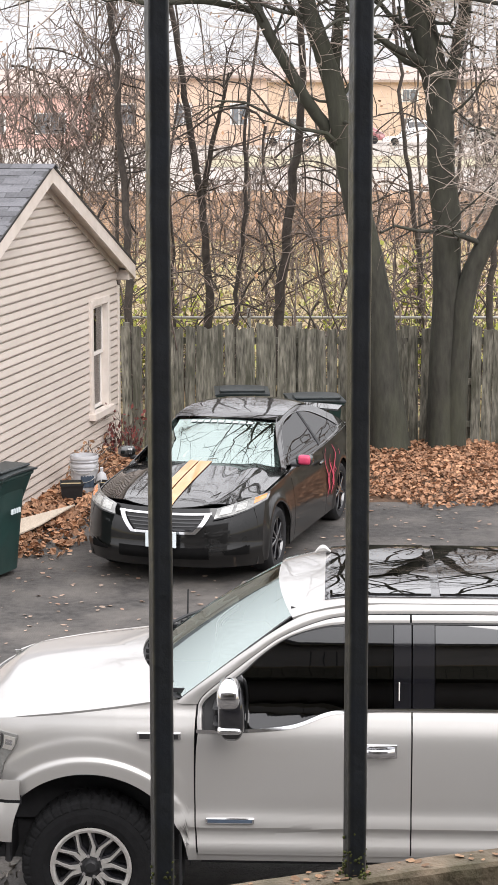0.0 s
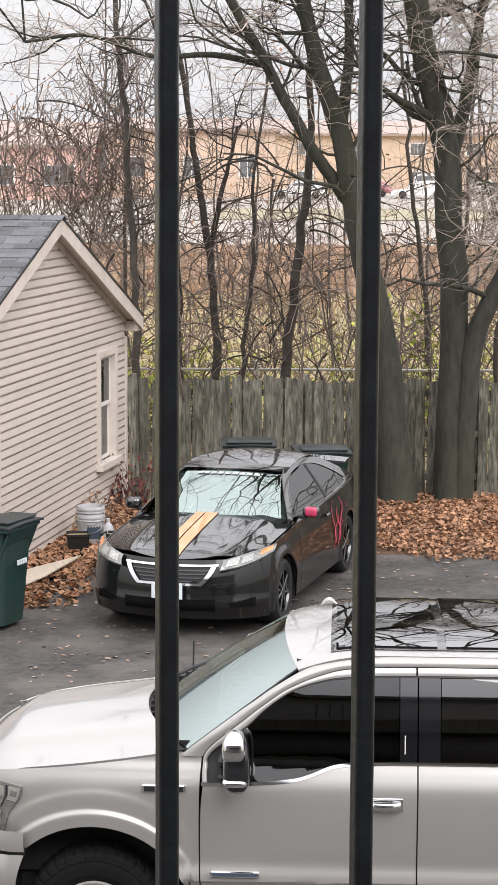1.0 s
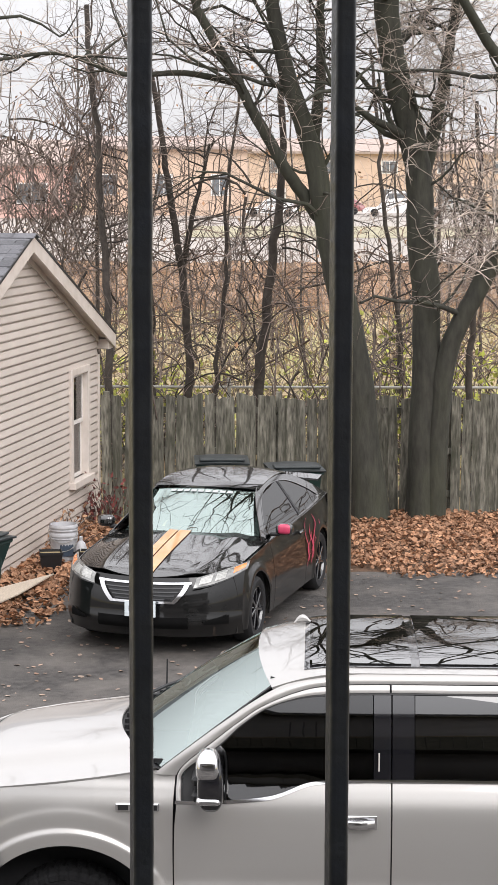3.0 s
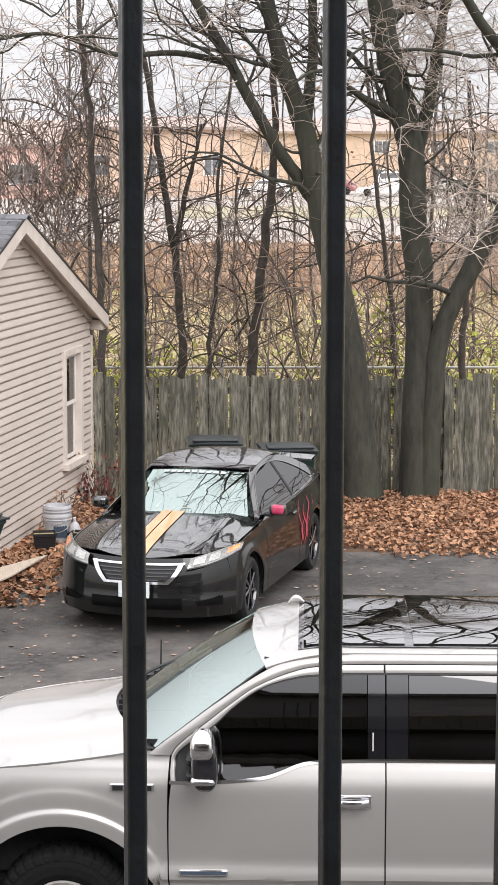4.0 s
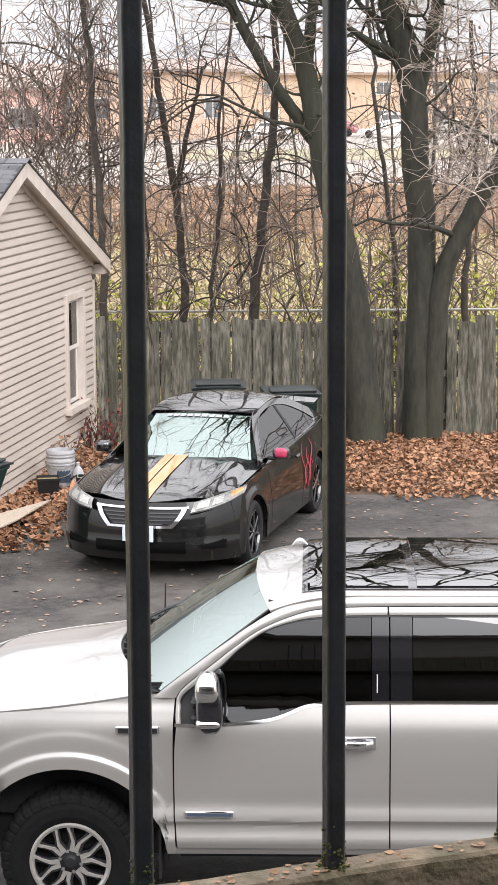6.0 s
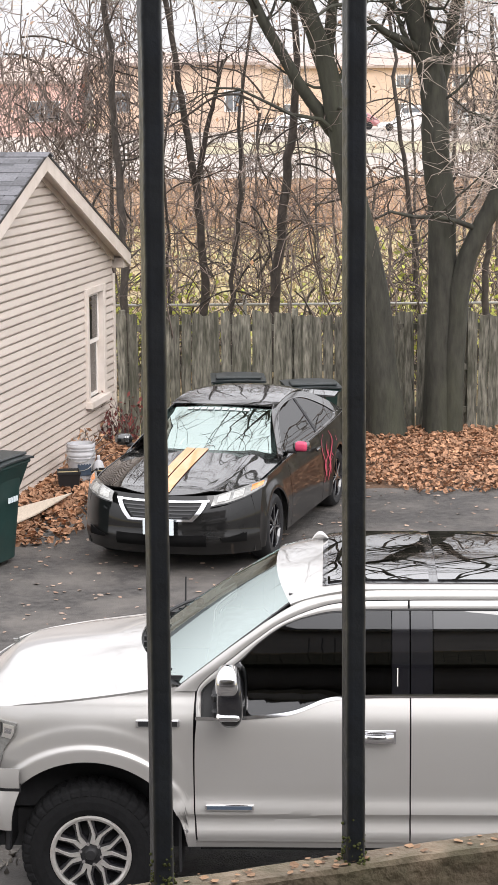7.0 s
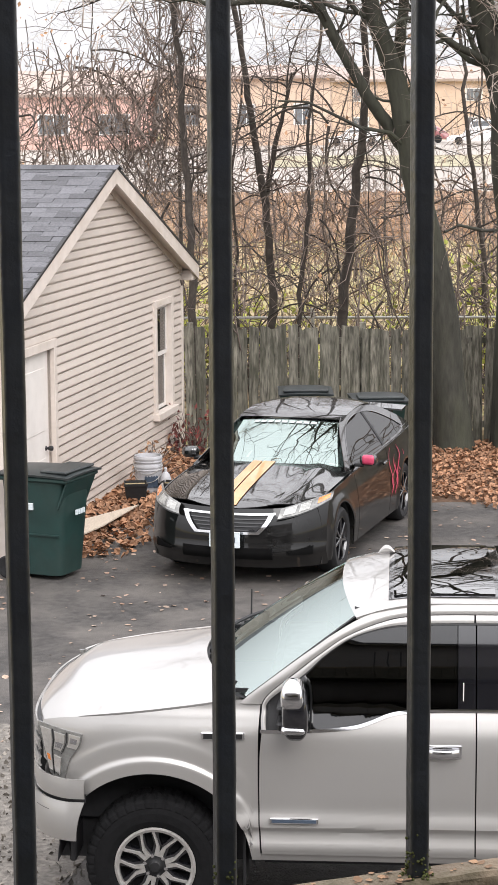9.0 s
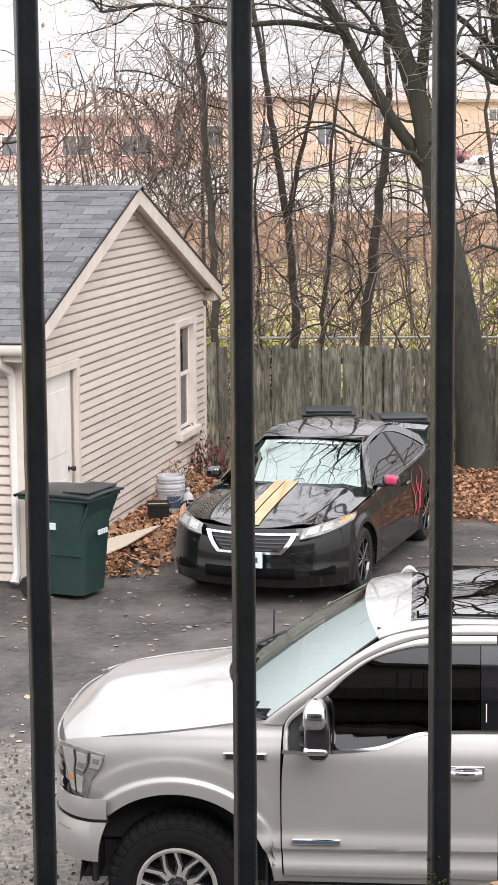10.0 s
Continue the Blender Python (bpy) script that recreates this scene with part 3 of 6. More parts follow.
for far in (0, 1):
    bm = bmesh.new()
    def fn(u, v, far=far):
        x, z = lerp(lamp_fx(v), lamp_rx(v), u), lerp(lamp_fz(v), lamp_rz(v), u)
        y = inset(x, z) - 0.014
        return Vector((x, TW - y if far else y, z))
    grid(bm, fn, 12, 10)
    lamp = part("headlamp", solid(bm, 0.012), M_lamp, truck, "clear headlamp with bright reflectors", smooth=True)
    for (a, b, c, d, mm) in ((0.05, 0.30, 0.10, 0.92, M_alloy), (0.38, 0.62, 0.56, 0.90, M_alloy), (0.72, 0.97, 0.66, 0.94, M_alloy), (0.40, 0.70, 0.12, 0.45, M_alloy), (0.33, 0.35, 0.06, 0.95, M_gloss), (0.66, 0.68, 0.52, 0.96, M_gloss), (0.10, 0.24, 0.30, 0.42, M_amber), (0.40, 0.60, 0.60, 0.70, M_chrome), (0.75, 0.92, 0.74, 0.86, M_chrome)):
        bm = bmesh.new()
        grid(bm, lambda u, v: fn(lerp(a, b, u), lerp(c, d, v)) + Vector((0, 0.006 if far else -0.006, 0)), 4, 4)
        part("lamp_segment", solid(bm, 0.006), mm, lamp, smooth=True)
    # wing vent badge, handles, mirror, side badge
    sg = -1 if far else 1
    yy = lambda y: TW - y if far else y
    bm = bmesh.new()
    box(bm, 0.27, 0.515, yy(-0.006), yy(0.02), 1.165, 1.21, bevel=0.006)
    vent = part("wing_vent", bm, M_chrome, truck, "chrome and black wing vent")
    bm = bmesh.new()
    for x0 in (0.285, 0.365, 0.445):
        box(bm, x0, x0 + 0.058, yy(-0.009), yy(0.02), 1.173, 1.202)
    part("vent_insert", bm, M_black, vent)
    panel_x = (0.66, 0.92)
    bm = bmesh.new()
    box(bm, 0.655, 0.925, yy(-0.018), yy(0.01), 0.690, 0.722, bevel=0.004)
    badge = part("side_badge", bm, M_chrome, truck, "chrome side badge strip")
    part("badge_insert", boxm(0.665, 0.915, yy(-0.021), yy(0.0), 0.697, 0.715), M_bars_dark, badge)
    for hx in (1.52, 2.52):
        bm = bmesh.new()
        grid(bm, lambda u, v: Vector((hx + 0.185 * u, yy(-0.045 * math.sin(math.pi * min(max(u, 0.04), 0.96)) ** 0.5 + 0.010 * math.cos(2 * math.pi * v)), 1.115 + 0.024 * math.sin(2 * math.pi * v))), 12, 10)
        handle = part("door_handle", bm, M_chrome, truck, "chrome door handle", smooth=True)
        bm = bmesh.new()
        box(bm, hx - 0.01, hx + 0.2, yy(0.002), yy(0.012), 1.075, 1.155, bevel=0.004)
        part("handle_recess", bm, M_chrome, handle)
    part("keypad", boxm(1.726, 1.732, yy(0.085), yy(0.105), 1.385, 1.485), M_white, truck, "small white door keypad marks", )
    # tow mirror
    def shell(x0, x1, y0, y1, z0, z1, k=0.45, lean=0.0):
        """A rounded housing, narrower at its top."""
        bm = bmesh.new()

        def fn(u, v):
            h = math.sin(math.pi / 2 * (2 * v - 1))
            w = max(0.02, (1 - abs(h) ** 3.2)) ** 0.5 * (1 - 0.10 * max(0, h))
            c, q = math.cos(2 * math.pi * u), math.sin(2 * math.pi * u)
            return Vector(((x0 + x1) / 2 + lean * h + (x1 - x0) / 2 * w * math.copysign(abs(c) ** k, c), yy((y0 + y1) / 2 + (y1 - y0) / 2 * w * math.copysign(abs(q) ** k, q)), lerp(z0, z1, (h + 1) / 2)))
        grid(bm, fn, 40, 20)
        bmesh.ops.remove_doubles(bm, verts=list(bm.verts), dist=0.0004)
        bmesh.ops.recalc_face_normals(bm, faces=list(bm.faces))
        return bm
    mirror = part("side_mirror", shell(0.735, 0.885, -0.27, -0.06, 1.222, 1.562), M_gloss, truck, "black tow mirror with chrome caps", smooth=True)
    part("mirror_cap", shell(0.728, 0.862, -0.28, -0.07, 1.395, 1.574), M_chrome, mirror, "chrome mirror cap", smooth=True)
    part("mirror_lower_cap", shell(0.732, 0.868, -0.276, -0.10, 1.272, 1.335, 0.35), M_chrome, mirror, "chrome lower mirror strip", smooth=True)
    bm = bmesh.new()
    for z in (1.255, 1.345):
        box(bm, 0.70, 0.77, yy(-0.12), yy(0.09), z, z + 0.05, bevel=0.015)
    part("mirror_arm", bm, M_black, mirror)
    part("mud_flap", boxm(0.50, 0.515, yy(0.05), yy(0.30), 0.30, 0.60), M_black, truck, "black rubber mud flap")
    part("air_dam", boxm(-0.50, -0.46, yy(0.10), yy(0.40), 0.40, 0.58, bevel=0.01), M_black, truck)
    bm = bmesh.new()
    lathe(bm, [(0.0001, 0), (0.012, 0.001), (0.014, 0.006)], "y", 12, centre=(0.545, yy(0.0), 0.56))
    part("splash_bolt", bm, M_chrome, truck)
bm = bmesh.new()
grid(bm, nose(-0.66, -0.745, 0.88, 1.17, 0.26), 24, 6)
grille = part("grille", solid(bm, 0.02), M_black, truck, "black grille with chrome bars", smooth=True)
for z in (0.92, 1.02, 1.11):
    bm = bmesh.new()
    grid(bm, nose(-0.672, -0.765, z, z + 0.055, 0.245, 0.010), 24, 3)
    part("grille_bar", solid(bm, 0.015), M_silver, grille, smooth=True)
# ---- black coupe: Y rearwards from the front axle, X across ----
car = thing("coupe_car", "black two-door coupe with orange bonnet stripes, parked on asphalt", "car", pose(-0.585, 20.58, 0, 0, 0, -15.7) @ Matrix.Scale(1.02, 4))
CWB = 2.74
half = curve([(-0.95, 0.44), (-0.88, 0.66), (-0.72, 0.82), (-0.45, 0.895), (0.0, 0.92), (1.4, 0.925), (2.7, 0.92), (3.4, 0.87), (3.75, 0.76), (3.88, 0.60)])
shoulder = curve([(-0.95, 0.68), (-0.80, 0.75), (-0.5, 0.81), (-0.2, 0.848), (0.0, 0.865), (0.6, 0.905), (1.6, 0.935), (2.7, 0.985), (3.3, 1.00), (3.88, 0.96)])
crown = curve([(-0.95, 0.70), (-0.85, 0.76), (-0.7, 0.812), (-0.3, 0.885), (0.2, 0.955), (0.62, 1.0), (1.5, 1.0), (2.9, 1.03), (3.4, 1.05), (3.80, 1.04), (3.88, 0.98)])


def lower(y):
    z = 0.20
    for cy in (0.0, CWB):
        d = abs(y - cy)
        if d < 0.375:
            z = max(z, 0.33 + math.sqrt(0.375 ** 2 - d * d))
    return z


def side_x(y, t):
    """Half width at height fraction t between the lower edge and the shoulder."""
    return half(y) * (0.955 + 0.045 * math.sin(math.pi * min(1, 0.15 + t * 0.95))) - 0.035 * max(0, t - 0.8) * 5 * 0.5


def car_side(y0, y1, n, sg, zlo=0.0, zhi=1.0):
    bm = bmesh.new()

    def fn(u, v):
        y = lerp(y0, y1, u)
        t = lerp(zlo, zhi, v)
        zl = lower(y)
        z = lerp(zl, shoulder(y), t)
        tz = (z - 0.2) / (shoulder(y) - 0.2)
        x = side_x(y, tz)
        for cy in (0.0, CWB):
            r = math.hypot(y - cy, z - 0.33)
            x += 0.018 * math.exp(-((r - 0.40) / 0.05) ** 2)
        return Vector((sg * x, y, z))
    grid(bm, fn, n, 14)
    if sg < 0:
        bmesh.ops.reverse_faces(bm, faces=list(bm.faces))
    return solid(bm, 0.012)


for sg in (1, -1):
    part("front_wing", car_side(-0.60, 0.60, 44, sg), M_dullblack, car, smooth=True)
    part("door", car_side(0.608, 1.955, 20, sg), M_dullblack, car, smooth=True)
    part("rear_quarter", car_side(1.963, 3.55, 50, sg), M_dullblack, car, smooth=True)

# nose and tail
def nose_fn(y_a, y_b, sgn):
    def fn(u, v):
        s = 2 * u - 1
        a = abs(s) ** 1.0
        hw = 0.895 if sgn < 0 else 0.86
        x = hw * math.sin(math.pi / 2 * s)
        c = abs(x) / hw
        y = lerp(y_a, y_b, c ** 3.2)
        zt = lerp(0.755, 0.80, c ** 2) if sgn < 0 else 0.98
        z = lerp(0.19, zt, v)
        y += sgn * (-0.085 * abs(v - 0.42) ** 2 * 3.0 + 0.03 * math.exp(-((v - 0.25) / 0.10) ** 2)) + (0.02 if sgn < 0 else -0.02)
        return Vector((x, y, z))
    return fn


bumper_fn = nose_fn(-0.96, -0.58, -1)
bm = bmesh.new()
grid(bm, bumper_fn, 40, 18)
part("front_bumper", solid(bm, 0.015), M_dullblack, car, "black front bumper", smooth=True)
bm = bmesh.new()
grid(bm, nose_fn(3.90, 3.54, 1), 30, 14)
part("rear_bumper", solid(bm, 0.015), M_carblack, car, smooth=True)


def on_nose(u0, u1, v0, v1, out, nu=40, nv=10, warp=None):
    bm = bmesh.new()

    def fn(u, v):
        uu, vv = lerp(u0, u1, u), lerp(v0, v1, v)
        if warp:
            uu, vv = warp(u, v)
        return bumper_fn(uu, vv) + Vector((math.copysign(0.010, uu - 0.5) * abs(2 * uu - 1) ** 3, -out - 0.016, 0))
    grid(bm, fn, nu, nv)
    return solid(bm, 0.010)


# grille, surround, intakes, number plate
part("grille", on_nose(0, 1, 0, 1, 0.004, 40, 10, lambda u, v: (lerp(lerp(0.40, 0.34, v), lerp(0.60, 0.66, v), u), lerp(0.60, 0.92, v))), M_black, car, "black slatted grille", smooth=True)
for k in range(4):
    v = 0.65 + 0.06 * k
    w = 0.10 + 0.014 * k
    part("grille_slat", on_nose(0.5 - w, 0.5 + w, v, v + 0.018, 0.014), M_gloss, car)
for nm, wp in (("grille_top_bar", lambda u, v: (lerp(0.325, 0.675, u), lerp(0.905, 0.94, v))),
               ("grille_low_bar", lambda u, v: (lerp(0.383, 0.617, u), lerp(0.59, 0.63, v))),
               ("grille_side_bar", lambda u, v: (lerp(0.330, 0.350, v) + 0.052 * (1 - u) ** 1.6, lerp(0.59, 0.94, u))),
               ("grille_side_bar", lambda u, v: (1 - lerp(0.330, 0.350, v) - 0.052 * (1 - u) ** 1.6, lerp(0.59, 0.94, u)))):
    part(nm, on_nose(0, 1, 0, 1, 0.022, 24, 4, wp), M_chrome, car, "chrome grille surround", smooth=True)
part("lower_intake", on_nose(0.33, 0.67, 0.16, 0.36, 0.016), M_opening_shade, car, "black lower air intake", smooth=True)
for sg in (0, 1):
    part("fog_lamp_recess", on_nose(0, 1, 0, 1, 0.016, 24, 8, lambda u, v: (lerp(0.15, 0.27, u) if not sg else 1 - lerp(0.15, 0.27, u), lerp(0.22 + 0.02 * u, 0.36 - 0.08 * u, v))), M_opening_shade, car, smooth=True)
plate = part("number_plate", boxm(-0.155, 0.155, -1.035, -1.015, 0.40, 0.555, bevel=0.004), M_plate, car, "pale licence plate with plain bars")
part("plate_bars", boxm(-0.11, 0.11, -1.039, -1.03, 0.455, 0.505), M_bars_dark, plate)
# headlamps, swept back round the corner of the nose
low_x, low_y, low_z = (curve(list(zip((0, 1, 2, 3), q))) for q in ((0.49, 0.66, 0.80, 0.895), (-0.90, -0.835, -0.69, -0.40), (0.675, 0.712, 0.758, 0.802)))
top_x, top_y, top_z = (curve(list(zip((0, 1, 2, 3), q))) for q in ((0.50, 0.66, 0.78, 0.885), (-0.81, -0.69, -0.51, -0.26), (0.760, 0.803, 0.834, 0.856)))
for sg in (-1, 1):
    def lamp_patch(a, b, c, d, out, sg=sg):
        bm = bmesh.new()

        def fn(u, v):
            t, w = lerp(a, b, u) * 3, lerp(c, d, v)
            p = Vector((lerp(low_x(t), top_x(t), w), lerp(low_y(t), top_y(t), w), lerp(low_z(t), top_z(t), w)))
            p += Vector((0.5, -0.75, 0.45)) * (out + 0.014 * math.sin(math.pi * w))
            return Vector((sg * p.x, p.y, p.z))
        grid(bm, fn, 18, 6)
        if sg < 0:
            bmesh.ops.reverse_faces(bm, faces=list(bm.faces))
        return solid(bm, 0.006)
    lamp = part("headlamp", lamp_patch(0, 1, 0, 1, 0.020), M_lamp, car, "clear headlamp with amber corner", smooth=True)
    for a, b, c, d, mm, nm in ((0.70, 0.94, 0.30, 0.85, M_amber, "indicator"), (0.08, 0.29, 0.20, 0.85, M_reflector, "reflector"), (0.36, 0.56, 0.18, 0.82, M_reflector, "reflector")):
        part(nm, lamp_patch(a, b, c, d, 0.025), mm, lamp, smooth=True)
    part("lamp_bezel", lamp_patch(-0.01, 1.01, -0.10, 0.02, 0.016), M_black, lamp, smooth=True)

# bonnet, boot
def deck_fn(y0, y1, bow=0.0):
    def fn(u, v):
        s = 2 * v - 1
        y = lerp(y0 + bow * s * s, y1 - (0.0 if bow else 0.0), u)
        hx = half(max(y, -0.95)) * 0.90
        x = hx * s
        z = lerp(crown(y), shoulder(y), abs(s) ** 2.2) + 0.012 * math.exp(-((abs(s) - 0.62) / 0.10) ** 2)
        return Vector((x, y, z - 0.006))
    return fn


bonnet_c = deck_fn(-0.86, 0.66, 0.26)
bm = bmesh.new()
grid(bm, bonnet_c, 30, 40)
part("bonnet", solid(bm, 0.012), M_carblack, car, smooth=True)
for s0, s1 in ((-0.20, -0.085), (-0.068, 0.085)):
    bm = bmesh.new()
    grid(bm, lambda u, v: bonnet_c(lerp(0.02, 0.97, u), 0.5 + lerp(s0, s1, v) / 2) + Vector((0, 0, 0.022)), 24, 3)
    part("bonnet_stripe", bm, M_orange, car, "orange vinyl bonnet stripe", smooth=True)
bm = bmesh.new()
grid(bm, deck_fn(2.95, 3.84), 14, 24)
part("boot_lid", solid(bm, 0.012), M_carblack, car, smooth=True)
part("body_core", boxm(-0.70, 0.70, -0.55, 3.5, 0.22, 0.72), M_interior, car)

# greenhouse
roof_z = curve([(1.12, 1.335), (1.3, 1.385), (1.6, 1.42), (1.95, 1.432), (2.3, 1.415), (2.6, 1.375)])
def green(y):
    return curve([(0.4, 0.76), (1.12, 0.60), (1.95, 0.575), (2.6, 0.57), (3.2, 0.60)])(y)


def screen_fn(u, v):
    s = 2 * v - 1
    y = lerp(0.42 + 0.24 * s * s, 1.16 + 0.10 * s * s, u)
    w = lerp(0.74, 0.575, u)
    z = lerp(0.985 - 0.045 * s * s, 1.345 - 0.035 * s * s, u) + 0.025 * math.sin(math.pi * u)
    return Vector((w * s, y, z))


bm = bmesh.new()
grid(bm, screen_fn, 16, 24)
bmesh.ops.reverse_faces(bm, faces=list(bm.faces))
part("windscreen", bm, M_cscreen, car, "windscreen with a pale banner across its top", smooth=True)
for k in range(9):
    v0 = 0.20 + 0.066 * k
    bm = bmesh.new()
    grid(bm, lambda u, v: screen_fn(lerp(0.875, 0.935, u), lerp(v0, v0 + 0.050, v)) + Vector((0, -0.008, 0.006)), 3, 3)
    part("banner_bar", bm, M_banner, car)


def roof_c(u, v):
    s = 2 * v - 1
    y = lerp(1.16 + 0.10 * s * s, 2.62 - 0.10 * s * s, u)
    w = lerp(0.575, 0.54, u)
    return Vector((w * s, y, roof_z(y) - 0.055 * abs(s) ** 2.4 + 0.004))


bm = bmesh.new()
grid(bm, roof_c, 18, 24)
part("roof", solid(bm, 0.010), M_carblack, car, smooth=True)
bm = bmesh.new()
grid(bm, lambda u, v: Vector((lerp(0.53, 0.60, u) * (2 * v - 1), lerp(2.55, 3.25, u), lerp(1.378, 1.05, u) - 0.05 * (2 * v - 1) ** 2 + 0.03 * math.sin(math.pi * u))), 12, 16)
bmesh.ops.recalc_face_normals(bm, faces=list(bm.faces))
part("rear_window", bm, M_tint2, car, "dark rear window", smooth=True)
win_top = curve([(0.60, 0.93), (0.85, 1.08), (1.15, 1.23), (1.45, 1.305), (1.9, 1.33), (2.3, 1.29), (2.7, 1.16), (2.95, 1.04)])
win_low = curve([(0.60, 0.915), (1.6, 0.945), (2.4, 0.985), (2.95, 1.03)])
edge_top = curve([(0.42, 0.93), (0.65, 1.06), (0.95, 1.23), (1.25, 1.345), (1.6, 1.375), (2.0, 1.38), (2.5, 1.325), (2.9, 1.19), (3.3, 1.04)])


def gx(y, z):
    zl = win_low(y)
    t = max(0.0, (z - zl + 0.03) / 0.42)
    return lerp(half(y) * 0.915, 0.555, t ** 1.05 if t > 0 else 0)


for sg in (1, -1):
    def strip(name, y0, y1, f0, f1, mm, off, label="", n=30, k=6, thick=0.006):
        bm = bmesh.new()

        def fn(u, v):
            y = lerp(y0, y1, u)
            z = lerp(f0(y), f1(y), v)
            return Vector((sg * (gx(y, z) + off), y, z))
        grid(bm, fn, n, k)
        if sg < 0:
            bmesh.ops.reverse_faces(bm, faces=list(bm.faces))
        part(name, solid(bm, thick), mm, car, label, smooth=True)
    strip("door_glass", 0.70, 1.98, win_low, win_top, M_ctint, 0.0, "tinted door window", thick=0.003)
    strip("quarter_glass", 2.03, 2.90, win_low, win_top, M_ctint, 0.0, "dark quarter window", thick=0.003)
    strip("window_post", 1.975, 2.035, win_low, win_top, M_black, 0.006, n=2)
    strip("pillar", 0.44, 3.28, win_top, edge_top, M_carblack, 0.006, n=40)
    strip("sill_shoulder", 0.50, 3.3, lambda y: shoulder(y) - 0.03, lambda y: win_low(y) + 0.004, M_carblack, 0.008, n=30)
    strip("window_trim", 0.62, 2.95, lambda y: win_top(y) - 0.001, lambda y: win_top(y) + 0.007, M_gloss, 0.010, "gloss window trim", k=1)
    # mirror with pink cap
    bm = bmesh.new()
    box(bm, sg * 0.88, sg * 1.06, 0.74, 0.86, 0.945, 1.065, bevel=0.045, seg=3)
    mirror = part("door_mirror", bm, M_carblack, car, "black door mirror with pink-red cap", smooth=True)
    bm = bmesh.new()
    box(bm, sg * 0.905, sg * 1.045, 0.730, 0.80, 0.955, 1.06, bevel=0.035, seg=3)
    part("mirror_cap", bm, M_pink if sg > 0 else M_carblack, mirror, "pink-red mirror cap" if sg > 0 else "", smooth=True)
    bm = bmesh.new()
    box(bm, sg * 0.82, sg * 0.93, 0.76, 0.82, 0.93, 0.97, bevel=0.012)
    part("mirror_stalk", bm, M_black, mirror)
    part("door_handle", boxm(sg * 0.905, sg * 0.94, 1.66, 1.84, 0.80, 0.835, bevel=0.01), M_carblack, car, smooth=True)
    part("tail_lamp", boxm(sg * 0.55, sg * 0.80, 3.70, 3.86, 0.78, 0.92, bevel=0.03), M_red, car, "red tail lamp")
    # pink vinyl strokes over the rear quarter
    random.seed(5)
    for k in range(10):
        y0 = 1.98 + 0.062 * k
        pts = []
        z0, z1 = 0.40 + 0.05 * (k % 3), 0.92 - 0.09 * ((k * 2) % 5)
        for i in range(17):
            t = i / 16
            y = y0 + 0.075 * math.sin(6.5 * t + 1.9 * k) * (0.4 + t) + 0.10 * t
            pts.append((y, lerp(z0, z1, t), 0.004 + (0.010 + 0.010 * (k % 2)) * math.sin(math.pi * t ** 0.7)))
        bm = bmesh.new()
        prev = None
        for y, z, w in pts:
            if lower(y) + 0.02 > z:
                prev = None
                continue
            x = side_x(y, (z - 0.2) / (shoulder(y) - 0.2)) + 0.008
            pr = [bm.verts.new((sg * x, y - w, z)), bm.verts.new((sg * x, y + w, z))]
            if prev:
                bm.faces.new((prev[0], prev[1], pr[1], pr[0]))
            prev = pr
        part("pink_flourish", bm, M_pink, car, "pink vinyl flourish")
# rear spoiler
bm = bmesh.new()
grid(bm, lambda u, v: Vector((lerp(-0.66, 0.66, u), 3.62 + 0.20 * v, 1.125 + 0.02 * math.sin(math.pi * u) + 0.025 * v)), 16, 4)
part("boot_spoiler", solid(bm, 0.02), M_carblack, car, smooth=True)
for x in (-0.5, 0.5):
    part("spoiler_stay", boxm(x - 0.02, x + 0.02, 3.66, 3.76, 1.03, 1.13), M_carblack, car)
for x in (-0.36, 0.36):
    for y in (1.45, 2.3):
        bm = bmesh.new()
        box(bm, x - 0.25, x + 0.25, y, y + 0.45, 0.5, 0.72, bevel=0.05)
        box(bm, x - 0.23, x + 0.23, y + 0.38, y + 0.52, 0.65, 1.08, bevel=0.05)
        part("seat", bm, M_interior, car)
part("dashboard", boxm(-0.68, 0.68, 0.55, 0.95, 0.7, 0.93, bevel=0.05), M_dash, car)


def car_wheel(x, y, sg):
    R, w = 0.328, 0.22
    wheel = thing("wheel", "", "", pose(sg * 0.905, y, R, 0, 0, 90 if sg > 0 else -90))
    wheel.parent = car
    bm = bmesh.new()
    lathe(bm, [(0.22, 0.02), (0.24, 0.004), (0.29, 0.0), (0.315, 0.02), (R, 0.05), (R, w - 0.04), (0.30, w), (0.21, w)], "y", 48)
    part("tyre", bm, M_rubber, wheel, smooth=True)
    bm = bmesh.new()
    lathe(bm, [(0.225, 0.012), (0.215, 0.008), (0.205, 0.03), (0.2, 0.15), (0.0001, 0.15)], "y", 36)
    part("rim", bm, M_gloss, wheel, "black alloy rim", smooth=True)
    for k in range(7):
        bm = bmesh.new()
        vs = box(bm, -0.016, 0.016, 0.015, 0.045, 0.03, 0.212, bevel=0.006)
        bmesh.ops.rotate(bm, cent=(0, 0, 0), matrix=Matrix.Rotation(2 * math.pi * k / 7, 3, "Y"), verts=list(bm.verts))
        part("spoke", bm, M_gloss, wheel)
    bm = bmesh.new()
    lathe(bm, [(0.0001, 0.008), (0.04, 0.012), (0.055, 0.05)], "y", 16)
    part("hub_cap", bm, M_gloss, wheel, smooth=True)


for y in (0, CWB):
    for sg in (1, -1):
        car_wheel(0, y, sg)
        bm = bmesh.new()
        grid(bm, lambda u, v: Vector((sg * lerp(0.60, 0.88, v), y + 0.385 * math.cos(math.pi * u), 0.33 + 0.385 * math.sin(math.pi * u))), 16, 2)
        part("wheel_arch_liner", bm, M_interior, car)
